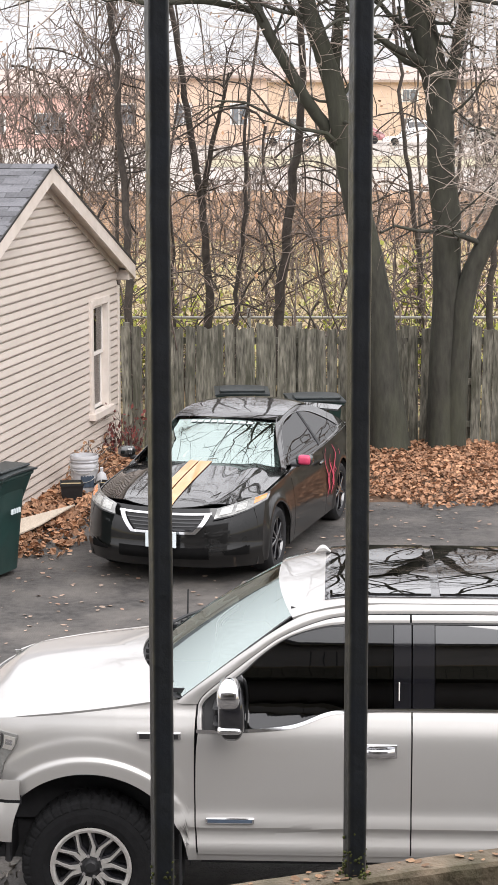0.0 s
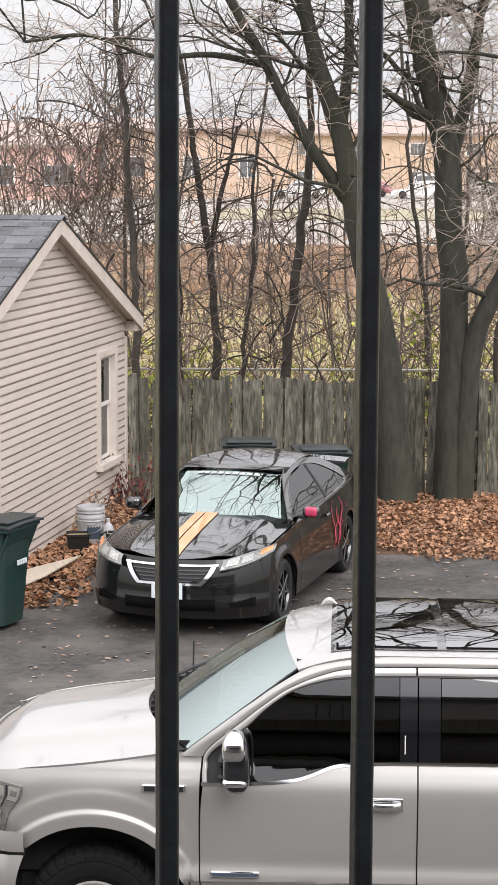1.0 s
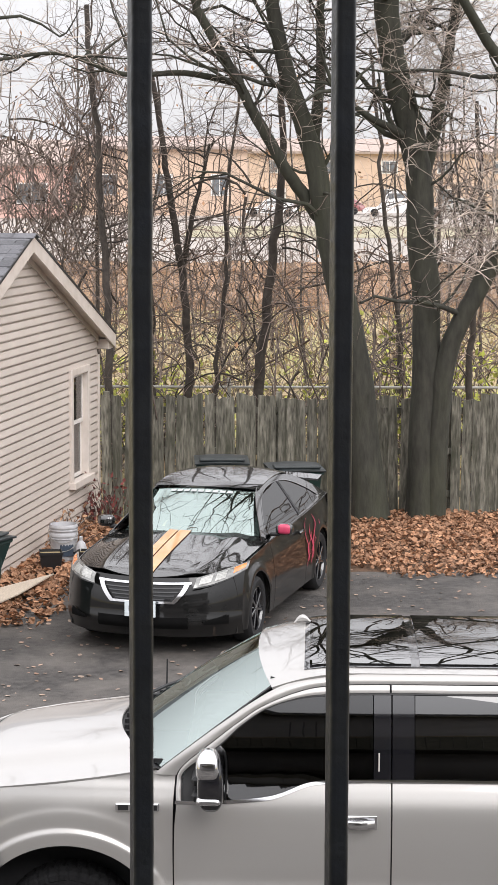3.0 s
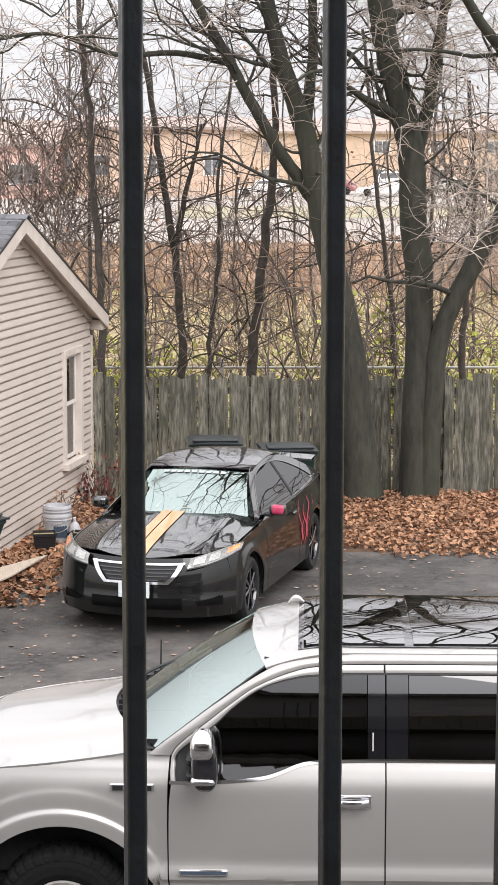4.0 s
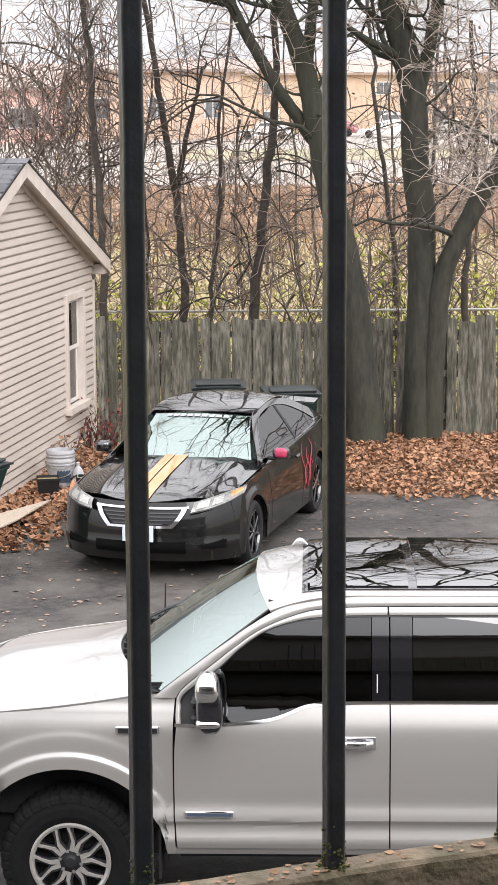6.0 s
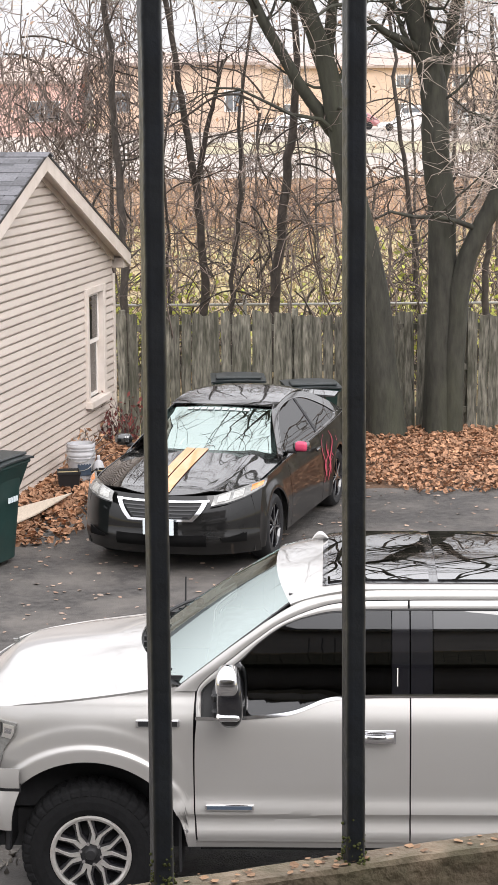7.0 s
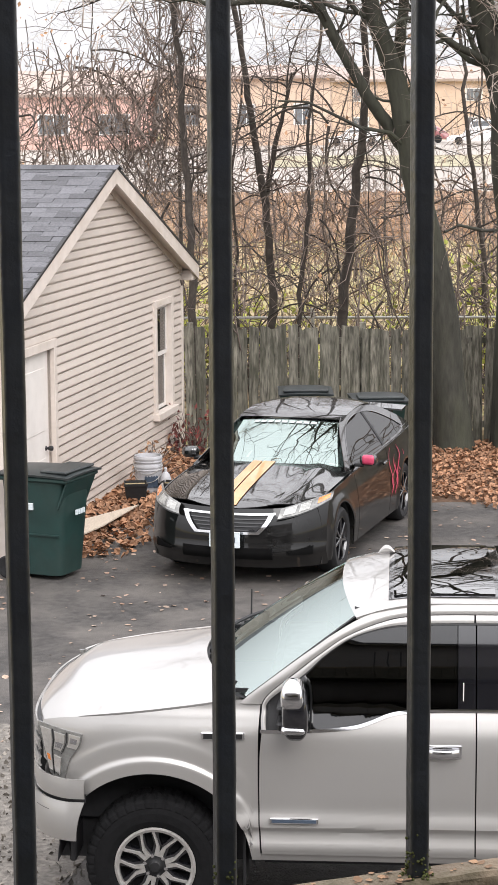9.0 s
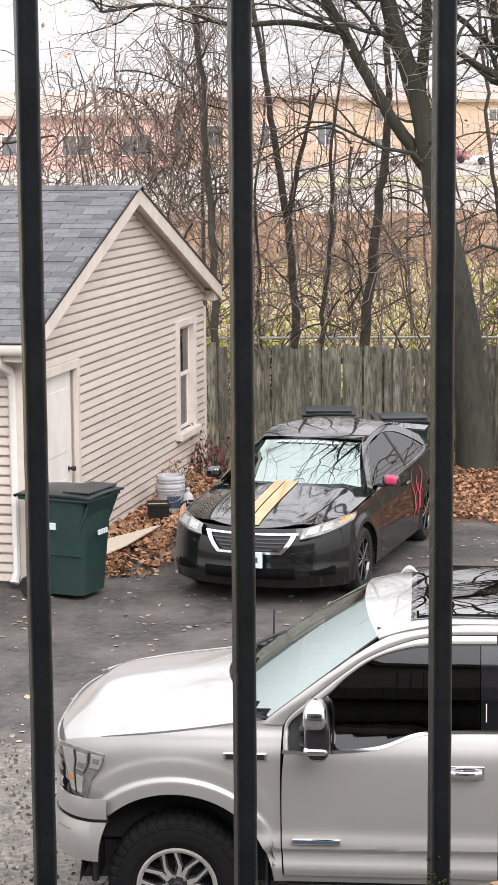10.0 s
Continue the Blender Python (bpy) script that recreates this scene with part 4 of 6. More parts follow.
# ---- garage: X out of the gable, Y along it ----
GX = pose(-3.19, 20.45, 0, 0, 0, -10.35)
garage = thing("garage", "beige vinyl-sided gabled garage with grey shingle roof", "garage", GX)
GL, GD, RISE, RZ, OV = 7.57, 6.5, 0.3525, 4.02, 0.20
MIDY = GL / 2


def roof_at(y):
    return RZ - RISE * abs(y - MIDY)


DY0, DY1, DZ = 0.62, 1.70, 2.10
WY0, WY1, WZ0, WZ1 = 6.02, 6.97, 0.74, 2.22
T = 0.12
# gable wall in pieces round the openings
bm = bmesh.new()
for y0, y1, z0, z1 in ((0, DY0, 0, 2.4), (DY0, DY1, DZ, 2.4), (DY1, WY0, 0, 2.4), (WY0, WY1, 0, WZ0), (WY0, WY1, WZ1, 2.4), (WY1, GL, 0, 2.4)):
    box(bm, -T, 0, y0, y1, z0, z1)
tri = [[bm.verts.new((x, y, z)) for y, z in ((0, 2.4), (GL, 2.4), (MIDY, roof_at(MIDY) - 0.10))] for x in (-T, 0)]
bm.faces.new(tri[0])
bm.faces.new(tri[1])
for i in range(3):
    j = (i + 1) % 3
    bm.faces.new((tri[0][i], tri[0][j], tri[1][j], tri[1][i]))
gable = part("gable_wall", bm, M_siding, garage)
front = part("front_wall", boxm(-GD, -T, 0, T, 0, 2.46), M_siding, garage)
part("back_wall", boxm(-GD, -T, GL - T, GL, 0, 2.46), M_siding, garage)
part("end_wall", boxm(-GD - T, -GD, 0, GL, 0, 2.46), M_siding, garage)
part("foundation", boxm(-GD, 0.012, -0.012, GL, 0.0, 0.07), M_asphalt, garage, "low concrete footing")
# roof slabs
bm = bmesh.new()
for sg in (-1, 1):
    ye = MIDY + sg * (MIDY + 0.30)
    ze = roof_at(ye)
    a = [(OV, MIDY, RZ - 0.012), (-GD - OV, MIDY, RZ - 0.012), (-GD - OV, ye, ze - 0.012), (OV, ye, ze - 0.012)]
    top = [bm.verts.new(p) for p in a]
    low = [bm.verts.new((p[0], p[1], p[2] - 0.05)) for p in a]
    bm.faces.new(top)
    bm.faces.new(low)
    for i in range(4):
        j = (i + 1) % 4
        bm.faces.new((top[i], top[j], low[j], low[i]))
roof_slab = part("roof", bm, M_shingle, garage, "grey asphalt shingle roof")


def sloped_board(name, x0, x1, drop0, drop1, parent, mm, sg, ya, yb, label=""):
    bm = bmesh.new()
    pts = []
    for x in (x0, x1):
        for y in (ya, yb):
            for d in (drop0, drop1):
                pts.append(bm.verts.new((x, y, roof_at(y) - d)))
    for f in ((0, 1, 3, 2), (4, 6, 7, 5), (0, 4, 5, 1), (2, 3, 7, 6), (0, 2, 6, 4), (1, 5, 7, 3)):
        bm.faces.new([pts[i] for i in f])
    return part(name, bm, mm, parent, label)


for sg in (-1, 1):
    ye = MIDY + sg * (MIDY + 0.32)
    sloped_board("rake_board", OV - 0.025, OV + 0.004, 0.018, 0.20, garage, M_trim, sg, ye, MIDY, "beige rake board")
    sloped_board("drip_edge", OV - 0.03, OV + 0.014, -0.012, 0.018, garage, M_black, sg, ye, MIDY, "dark metal drip edge")
    sloped_board("soffit", 0.0, OV - 0.025, 0.12, 0.135, garage, M_trim, sg, ye, MIDY)
    sloped_board("frieze", 0.0, 0.044, 0.135, 0.215, garage, M_trim, sg, MIDY + sg * MIDY, MIDY)
    part("eave_fascia", boxm(-GD - OV, OV, min(ye, ye - sg * 0.025), max(ye, ye - sg * 0.025), roof_at(ye) - 0.19, roof_at(ye) - 0.02), M_trim, garage)
    part("eave_soffit", boxm(-GD - OV, OV - 0.03, min(ye - sg * 0.03, ye - sg * 0.32), max(ye - sg * 0.03, ye - sg * 0.32), roof_at(ye) - 0.19, roof_at(ye) - 0.175), M_trim, garage)
    part("eave_return", boxm(0.0, OV - 0.03, min(ye - sg * 0.03, ye - sg * 0.30), max(ye - sg * 0.03, ye - sg * 0.30), roof_at(ye) - 0.20, roof_at(ye) - 0.06), M_trim, garage)
# gutter and downspout at the near corner
bm = bmesh.new()
ye = -0.32
grid(bm, lambda u, v: Vector((lerp(-GD - OV, OV - 0.02, u), ye - 0.055 - 0.055 * math.cos(math.pi * v), roof_at(ye) - 0.035 - 0.085 * math.sin(math.pi * v))), 2, 10)
gutter = part("gutter", solid(bm, 0.004), M_white, garage, "white metal gutter with leaf litter", smooth=True)
bm = bmesh.new()
tube(bm, [Vector((-0.13, ye - 0.05, 2.44)), Vector((-0.13, ye - 0.03, 2.37)), Vector((-0.10, -0.08, 2.26)), Vector((-0.09, -0.05, 2.18)), Vector((-0.085, -0.05, 1.2)), Vector((-0.08, -0.05, 0.18)), Vector((-0.09, -0.11, 0.07))], [0.045, 0.045, 0.045, 0.042, 0.042, 0.042, 0.05], 8)
part("downspout", bm, M_white, garage, "white dented downspout", smooth=True)
part("corner_post", boxm(-0.06, 0.044, -0.044, 0.06, 0.07, 2.36, bevel=0.004), M_trim, garage)
part("corner_post", boxm(-0.06, 0.044, GL - 0.06, GL + 0.044, 0.07, 2.30, bevel=0.004), M_trim, garage)
# side door
door = part("side_door", boxm(-0.07, -0.03, DY0 + 0.01, DY1 - 0.01, 0.06, DZ - 0.01, bevel=0.003), M_white, garage, "plain white side door, closed")
part("door_panel", boxm(-0.03, -0.022, DY0 + 0.14, DY1 - 0.14, 1.2, DZ - 0.2, bevel=0.004), M_white, door)
part("door_panel", boxm(-0.03, -0.022, DY0 + 0.14, DY1 - 0.14, 0.25, 0.9, bevel=0.004), M_white, door)
bm = bmesh.new()
lathe(bm, [(0.0001, 0.085), (0.024, 0.08), (0.03, 0.06), (0.022, 0.035), (0.012, 0.02), (0.03, 0.0)], "x", 16, centre=(-0.03, DY1 - 0.12, 1.0))
part("door_knob", bm, M_black, door, "dark round door knob", smooth=True)
for y0, y1, z0, z1 in ((DY0 - 0.10, DY0, 0.07, DZ + 0.10), (DY1, DY1 + 0.10, 0.07, DZ + 0.10), (DY0, DY1, DZ, DZ + 0.10)):
    part("door_casing", boxm(-0.03, 0.052, y0, y1, z0, z1, bevel=0.004), M_trim, garage)
# sash window
win = thing("window", "", "")
win.parent = garage
M_pane = glass_mat("window_pane", (0.5, 0.54, 0.54))
for y0, y1, z0, z1, nm in ((WY0 - 0.02, WY0 + 0.09, WZ0, WZ1, "casing"), (WY1 - 0.10, WY1 + 0.02, WZ0, WZ1, "casing"), (WY0 + 0.09, WY1 - 0.10, WZ1 - 0.09, WZ1, "casing"), (WY0 - 0.05, WY1 + 0.05, WZ0 - 0.09, WZ0, "window_sill")):
    part(nm, boxm(-0.10, 0.066 if nm == "casing" else 0.12, y0, y1, z0, z1, bevel=0.004), M_trim, win)
mz = (WZ0 + WZ1) / 2
for z0, z1, xo in ((WZ0, mz + 0.02, -0.035), (mz - 0.02, WZ1 - 0.09, -0.01)):
    sash = part("sash", boxm(xo - 0.02, xo, WY0 + 0.09, WY0 + 0.14, z0, z1), M_white, win)
    part("sash_stile", boxm(xo - 0.02, xo, WY1 - 0.15, WY1 - 0.10, z0, z1), M_white, sash)
    part("sash_rail", boxm(xo - 0.02, xo + 0.004, WY0 + 0.14, WY1 - 0.15, z0, z0 + 0.05), M_white, sash)
    part("sash_rail", boxm(xo - 0.02, xo + 0.004, WY0 + 0.14, WY1 - 0.15, z1 - 0.045, z1), M_white, sash)
    bm = bmesh.new()
    box(bm, xo - 0.012, xo - 0.008, WY0 + 0.14, WY1 - 0.15, z0 + 0.05, z1 - 0.045)
    pane = part("pane", bm, M_pane, sash)
part("curtain", boxm(-0.30, -0.28, WY0 - 0.1, WY0 + 0.50, WZ0, WZ1), mat("pale_curtain", (0.42, 0.40, 0.38), 0.9, scale=4, var=0.3, stretch=(1, 8, 1)), win, "pale hanging curtain")
# thin sheet behind the sash; its dark colour stands in for the unlit room
part("dim_room_sheet", boxm(-1.2, -1.15, 4.5, 7.4, 0.1, 2.3), M_interior, win)

# clapboards
ROW = 0.1016


def board_mesh(axis, a0, a1, b0, b1):
    """A lapped board; its lower edge stands proud. Ends may be cut on the slant: (a0, a1) below, (b0, b1) above."""
    me = bpy.data.meshes.new("clapboard")
    prof = [(0.038, 0.0), (0.038, 0.012), (0.022, ROW - 0.025), (0.002, ROW - 0.023), (0.002, ROW), (0.0, ROW), (0.0, 0.0)]
    vs = []
    for lo, hi in ((a0, b0), (a1, b1)):
        for d, z in prof:
            s = lerp(lo, hi, z / ROW)
            vs.append((d, s, z) if axis == "y" else (s, -d, z))
    n = len(prof)
    fs = [tuple(range(n)), tuple(range(2 * n - 1, n - 1, -1))] + [(i, (i + 1) % n, n + (i + 1) % n, n + i) for i in range(n)]
    me.from_pydata(vs, [], fs)
    me.materials.append(M_siding)
    return me


def board(parent, axis, a0, a1, b0, b1, z):
    ob = new("clapboard", board_mesh(axis, a0, a1, b0, b1))
    ob.location, ob.parent = (0, 0, z), parent


for i in range(38):
    z = 0.07 + i * ROW
    zt = z + ROW

    def reach(zz):
        h = (RZ - 0.15 - zz) / RISE
        return max(0.062, MIDY - h), min(GL - 0.062, MIDY + h)
    (l0, r0), (l1, r1) = reach(z), reach(zt)
    if r1 - l1 < 0.2:
        break
    segs = [(l0, r0, l1, r1)]
    for y0, y1, z0, z1 in ((DY0 - 0.10, DY1 + 0.10, 0, DZ + 0.10), (WY0 - 0.02, WY1 + 0.02, WZ0 - 0.05, WZ1)):
        if z < z1 - 0.02 and zt > z0 + 0.04:
            cut = []
            for s in segs:
                if s[1] <= y0 or s[0] >= y1:
                    cut.append(s)
                    continue
                if s[0] < y0 - 0.02:
                    cut.append((s[0], y0, s[2], y0))
                if s[1] > y1 + 0.02:
                    cut.append((y1, s[1], y1, s[3]))
            segs = cut
    for a0, a1, b0, b1 in segs:
        if a1 > a0:
            board(gable, "y", a0, a1, b0, b1, z)
    if z < 2.30:
        board(front, "x", -2.6, -0.062, -2.6, -0.062, z)
# shingles on the slope that faces the yard
slope = math.atan(RISE)
meshes = []
random.seed(3)
for k in range(6):
    w, h, t = 0.305, 0.20, 0.010 + 0.002 * (k % 3)
    bm = bmesh.new()
    box(bm, -w / 2 + 0.003, w / 2 - 0.003, 0, h, 0, t)
    for v in bm.verts:
        v.co.y += random.uniform(-0.006, 0.006) if v.co.y < 0.1 else 0
        v.co.z += 0.004 * (1 - v.co.y / h)
    me = bpy.data.meshes.new("shingle")
    bm.to_mesh(me)
    bm.free()
    me.materials.append(M_shingle)
    meshes.append(me)
nrow = 31
length = (MIDY + 0.34) / math.cos(slope)
for i in range(nrow):
    d = i * 0.1385
    y = -0.335 + d * math.cos(slope)
    for j in range(8):
        x = OV + 0.005 - 0.1525 - j * 0.305 - (0.1525 if i % 2 else 0)
        if x < -2.2 or d + 0.1 > length:
            continue
        ob = new("shingle", random.choice(meshes))
        if i % 2 and j == 0:
            cap = new("shingle", random.choice(meshes))
            cap.parent = roof_slab
            cap.matrix_basis = pose(OV + 0.004 - 0.076, y, roof_at(y) - 0.003, math.degrees(slope), 0, 0) @ Matrix.Diagonal((0.48, 1, 1, 1))
        ob.parent = roof_slab
        ob.matrix_basis = pose(x + random.uniform(-0.004, 0.004), y, roof_at(y) - 0.004 + random.uniform(0, 0.003), math.degrees(slope), 0, random.uniform(-0.5, 0.5))
for j in range(10):
    x = OV - 0.1 - j * 0.26
    bm = bmesh.new()
    for sg in (-1, 1):
        vs = box(bm, x - 0.14, x + 0.14, 0, 0.15, 0.0, 0.012)
        bmesh.ops.rotate(bm, cent=(0, 0, 0), matrix=Matrix.Rotation(sg * -slope if sg > 0 else slope, 3, "X"), verts=vs)
        if sg < 0:
            bmesh.ops.translate(bm, vec=(0, MIDY - 0.15 * math.cos(slope), RZ - 0.15 * math.sin(slope) + 0.01), verts=vs)
        else:
            bmesh.ops.translate(bm, vec=(0, MIDY, RZ + 0.01), verts=vs)
    part("ridge_cap", bm, M_shingle, roof_slab)

# ---- fences ----
def picket_fence(name, label, x0, x1, y, h, pitch, mm, seed, broken=True, sepa=True, zf=None, skip=()):
    random.seed(seed)
    f = thing(name, label, "fence", pose(0, y, 0))
    meshes = []
    for k in range(10):
        w = pitch - random.uniform(0.004, 0.016)
        dz = random.uniform(-0.05, 0.03) if broken else 0.0
        bm = bmesh.new()
        top = [0.0, random.uniform(-0.05, 0.0), random.uniform(-0.03, 0.0), random.uniform(-0.06, 0.0)] if broken else [0, 0, 0, 0]
        n = 3
        for i in range(n):
            a, b = -w / 2 + w * i / n, -w / 2 + w * (i + 1) / n
            vs = box(bm, a, b, -0.009, 0.009, 0.02, h + dz)
            for v in vs:
                if v.co.z > 1:
                    v.co.z += top[i] if v.co.x < (a + b) / 2 else top[i + 1]
        bmesh.ops.remove_doubles(bm, verts=list(bm.verts), dist=0.0005)
        me = bpy.data.meshes.new("picket")
        bm.to_mesh(me)
        bm.free()
        me.materials.append(mm)
        meshes.append(me)
    n = int((x1 - x0) / pitch)
    for i in range(n):
        x = x0 + (i + 0.5) * pitch
        if any(a < x < b for a, b in skip):
            continue
        ob = new("picket", meshes[random.randrange(10)])
        ob.parent = f
        ob.matrix_basis = pose(x, random.uniform(-0.012, 0.012), 0, random.uniform(-1, 1) if broken else 0, random.uniform(-1.2, 1.2) if broken else 0, random.uniform(-2, 2))
    for z in (0.35, 0.95, h - 0.22):
        part("fence_rail", boxm(x0, x1, 0.025, 0.065, z - 0.045, z + 0.045, bevel=0.004), mm, f)
    for i in range(int((x1 - x0) / 2.4) + 1):
        part("fence_post", boxm(x0 + 2.4 * i, x0 + 2.4 * i + 0.09, 0.065, 0.155, 0, h + 0.03, bevel=0.006), mm, f)
    return f


# the run goes on past the right of the view, for reflections
picket_fence("picket_fence", "old weathered grey-brown board fence with ragged tops", -1.75, 15.0, 28.0, 1.74, 0.142, M_fence, 11, skip=((2.33, 2.40), (2.96, 3.08)))
random.seed(9)
far_fence = thing("board_fence", "brown board fence at the edge of the far car park", "fence", pose(0, 75, 0))
bm = bmesh.new()
for i in range(330):
    x = -26 + i * 0.16
    box(bm, x, x + 0.15, 0, 0.02, 0, 1.85 + random.uniform(-0.04, 0.04) + 0.02 * math.sin(i * 0.2))
M_ff = mat("brown_fence_boards", (0.40, 0.27, 0.19), 0.85, scale=5, var=0.3, island=0.3, stretch=(4, 4, 1))
tagged(part("board_run", bm, M_ff, far_fence), kind="stuff")
part("fence_rail", boxm(-26, 26.8, -0.05, -0.002, 1.45, 1.55), M_fence_far, far_fence)
part("fence_rail", boxm(-26, 26.8, -0.05, -0.002, 0.35, 0.45), M_fence_far, far_fence)
# steel guard rail behind the board fence
M_galv = mat("galvanised_steel", (0.40, 0.39, 0.36), 0.5, metal=0.5, scale=10, var=0.15)
gr = thing("guard_rail", "pale galvanised pipe rail beyond the board fence", "guard rail", pose(0, 31.5, 0))
bm = bmesh.new()
for z in (1.50,):
    tube(bm, [Vector((x, 0, z)) for x in (-12, -4, 4, 12)], [0.022] * 4, 8)
part("rail", bm, M_galv, gr, smooth=True)
for x in (-9, -6, -3, 0, 3, 6, 9):
    bm = bmesh.new()
    tube(bm, [Vector((x, 0.0, 0)), Vector((x, 0.0, 1.64))], [0.035] * 2, 8)
    part("rail_post", bm, M_galv, gr, smooth=True)
# ---- porch edge close to the eye: mossy rail with upright bars; the house behind ----
PORCH = pose(0.07900, 1.440, 4.0440, 0, 0, 20)
rail = thing("porch_rail", "mossy weathered wooden rail littered with dead leaves", "railing", PORCH)
bm = bmesh.new()
n = 60
def rail_fn(u, v):
    x = lerp(-1.2, 2.4, u)
    prof = [(-0.0145, -0.075), (-0.0145, -0.003), (-0.012, 0.0), (0.012, 0.0), (0.015, -0.003), (0.015, -0.075)]
    k = min(int(v * 5), 5)
    y, z = prof[min(5, round(v * 5))]
    return Vector((x, y + 0.0012 * noise.noise((x * 9, v * 3, 0)), z + 0.0012 * noise.noise((x * 34, v * 7, 3))))
grid(bm, rail_fn, 300, 5)
part("rail_board", bm, M_rail, rail)
M_parapet = mat("dark_stained_boards", (0.07, 0.065, 0.05), 0.85, scale=12, var=0.4, bump=0.4, bump_scale=50, dark=(0.03, 0.035, 0.02), dark_scale=4, dark_amt=0.7)
for i in range(24):
    part("parapet_board", boxm(-1.2 + i * 0.15, -1.2 + i * 0.15 + 0.143, -0.010, 0.012, -1.045, -0.077, bevel=0.003), M_parapet, rail)
M_moss = mat("moss", (0.075, 0.085, 0.022), 0.95, scale=60, var=0.5, bump=0.6, bump_scale=150)
M_leafdry = mat("dry_leaf", (0.30, 0.18, 0.10), 0.75, scale=40, var=0.25, island=0.55, dark=(0.16, 0.075, 0.035), dark_scale=6.0, dark_amt=0.6)


def leaf(bm, p, size, rng, flat=0.5, curl=0.35):
    """A small lobed dead leaf, folded along its rib."""
    m = Matrix.Translation(p) @ Euler((rng.gauss(0, flat), rng.gauss(0, flat), rng.uniform(0, 6.28))).to_matrix().to_4x4()
    a, w = size, size * rng.uniform(0.32, 0.5)
    c = curl * size
    pts = [(0, -a / 2, c * 0.3), (w, -a * 0.12, c * rng.uniform(0.2, 1)), (w * 0.7, a * 0.28, c * 0.5), (0, a / 2, c * 0.4), (-w * 0.8, a * 0.2, c * rng.uniform(0.2, 1)), (-w, -a * 0.15, c * 0.4), (0, 0.02 * a, 0)]
    v = [bm.verts.new(m @ Vector(q)) for q in pts]
    bm.faces.new((v[0], v[1], v[2], v[6]))
    bm.faces.new((v[6], v[2], v[3]))
    bm.faces.new((v[0], v[6], v[4], v[5]))
    bm.faces.new((v[6], v[3], v[4]))


rng = random.Random(21)
bm = bmesh.new()
for i in range(260):
    leaf(bm, Vector((rng.uniform(-0.4, 0.9) + 0.1, rng.uniform(-0.012, 0.012), rng.uniform(0.0006, 0.0015))), rng.uniform(0.002, 0.009) if rng.random() < 0.985 else 0.018, rng, 0.1, 0.1)
tagged(part("leaf_litter", bm, M_leafdry, rail, "small dead leaves and bark crumbs"), kind="stuff")
STEPS = (-0.2951, -0.1498, -0.0008, 0.1447)
bars = []
for i, s in enumerate(STEPS):
    b = thing("metal_bar", "dark painted steel bar standing on the porch rail", "bar", PORCH @ pose(s, 0.0, 0), "upright bars on the porch rail")
    bm = bmesh.new()
    grid(bm, lambda u, v: Vector((0.0072 * max(-1, min(1, 1.22 * math.cos(2 * math.pi * v + 0.785))), 0.0072 * max(-1, min(1, 1.22 * math.sin(2 * math.pi * v + 0.785))), lerp(0.0, 1.15, u))) + Vector((0.0004 * noise.noise((u * 40, v, i)), 0, 0)), 60, 32)
    part("bar_shaft", bm, M_bar, b, smooth=True)
    bm = bmesh.new()
    r2 = random.Random(i)
    for k in range(110):
        a = r2.uniform(0, 6.28)
        h = abs(r2.gauss(0, 0.012))
        rr = 0.0080 + max(0, 0.006 - h) * r2.random()
        vs = bmesh.ops.create_icosphere(bm, subdivisions=1, radius=r2.uniform(0.0006, 0.0015), matrix=Matrix.Translation((rr * math.cos(a), rr * math.sin(a), h)))
    tagged(part("moss_tuft", bm, M_moss, b, "green moss at the foot"), kind="stuff")

# plain porch floor and house wall behind the camera
M_house = mat("house_siding", (0.20, 0.19, 0.185), 0.7, scale=2, var=0.15, dark=(0.14, 0.135, 0.13), dark_scale=0.7, dark_amt=0.4)
tagged(part("porch_floor", boxm(-3, 3, -1.2, 2.45, 2.85, 3.0), M_parapet), "dark wooden porch floor under the rail", "floor", kind="structure")
# unseen house, its height and colour set to darken the glass reflections and bars
bm = bmesh.new()
box(bm, -11, 11, -1.5, -1.2, 0, 6.9)
for k in range(57):
    box(bm, -11, 11, -1.2, -1.185, k * 0.12, k * 0.12 + 0.1)
tagged(part("wall_house", bm, M_house), "plain house wall behind the porch", "wall", kind="structure")
bm = bmesh.new()
vs = [bm.verts.new(p) for p in ((-11.5, -0.7, 6.8), (11.5, -0.7, 6.8), (11.5, -5.5, 8.7), (-11.5, -5.5, 8.7))]
bm.faces.new(vs)
tagged(part("roof_house", solid(bm, 0.15), M_shingle), "dark shingle roof of the house", "roof", kind="structure")
# ---- trees and brush ----
M_bark = mat("tree_bark", (0.036, 0.035, 0.027), 0.9, scale=14, var=0.5, bump=0.9, bump_scale=30, dark=(0.052, 0.055, 0.033), dark_scale=2.0, dark_amt=0.6, stretch=(1, 1, 0.3))
M_bark2 = mat("thin_bark", (0.052, 0.043, 0.036), 0.9, scale=12, var=0.4, island=0.35)
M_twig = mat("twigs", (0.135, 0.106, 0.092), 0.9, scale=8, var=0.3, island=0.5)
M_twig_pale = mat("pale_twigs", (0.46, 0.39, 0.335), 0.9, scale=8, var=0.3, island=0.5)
M_mid = mat("brush_twigs", (0.20, 0.158, 0.135), 0.9, scale=8, var=0.3, island=0.5)
M_green = mat("yellow_green_leaves", (0.38, 0.40, 0.085), 0.8, scale=10, var=0.3, island=0.5)
M_hang_stem = mat("red_brown_canes", (0.13, 0.085, 0.066), 0.9, scale=8, var=0.3, island=0.5)
M_hang = mat("hanging_dead_leaves", (0.36, 0.21, 0.12), 0.8, scale=10, var=0.3, island=0.5)


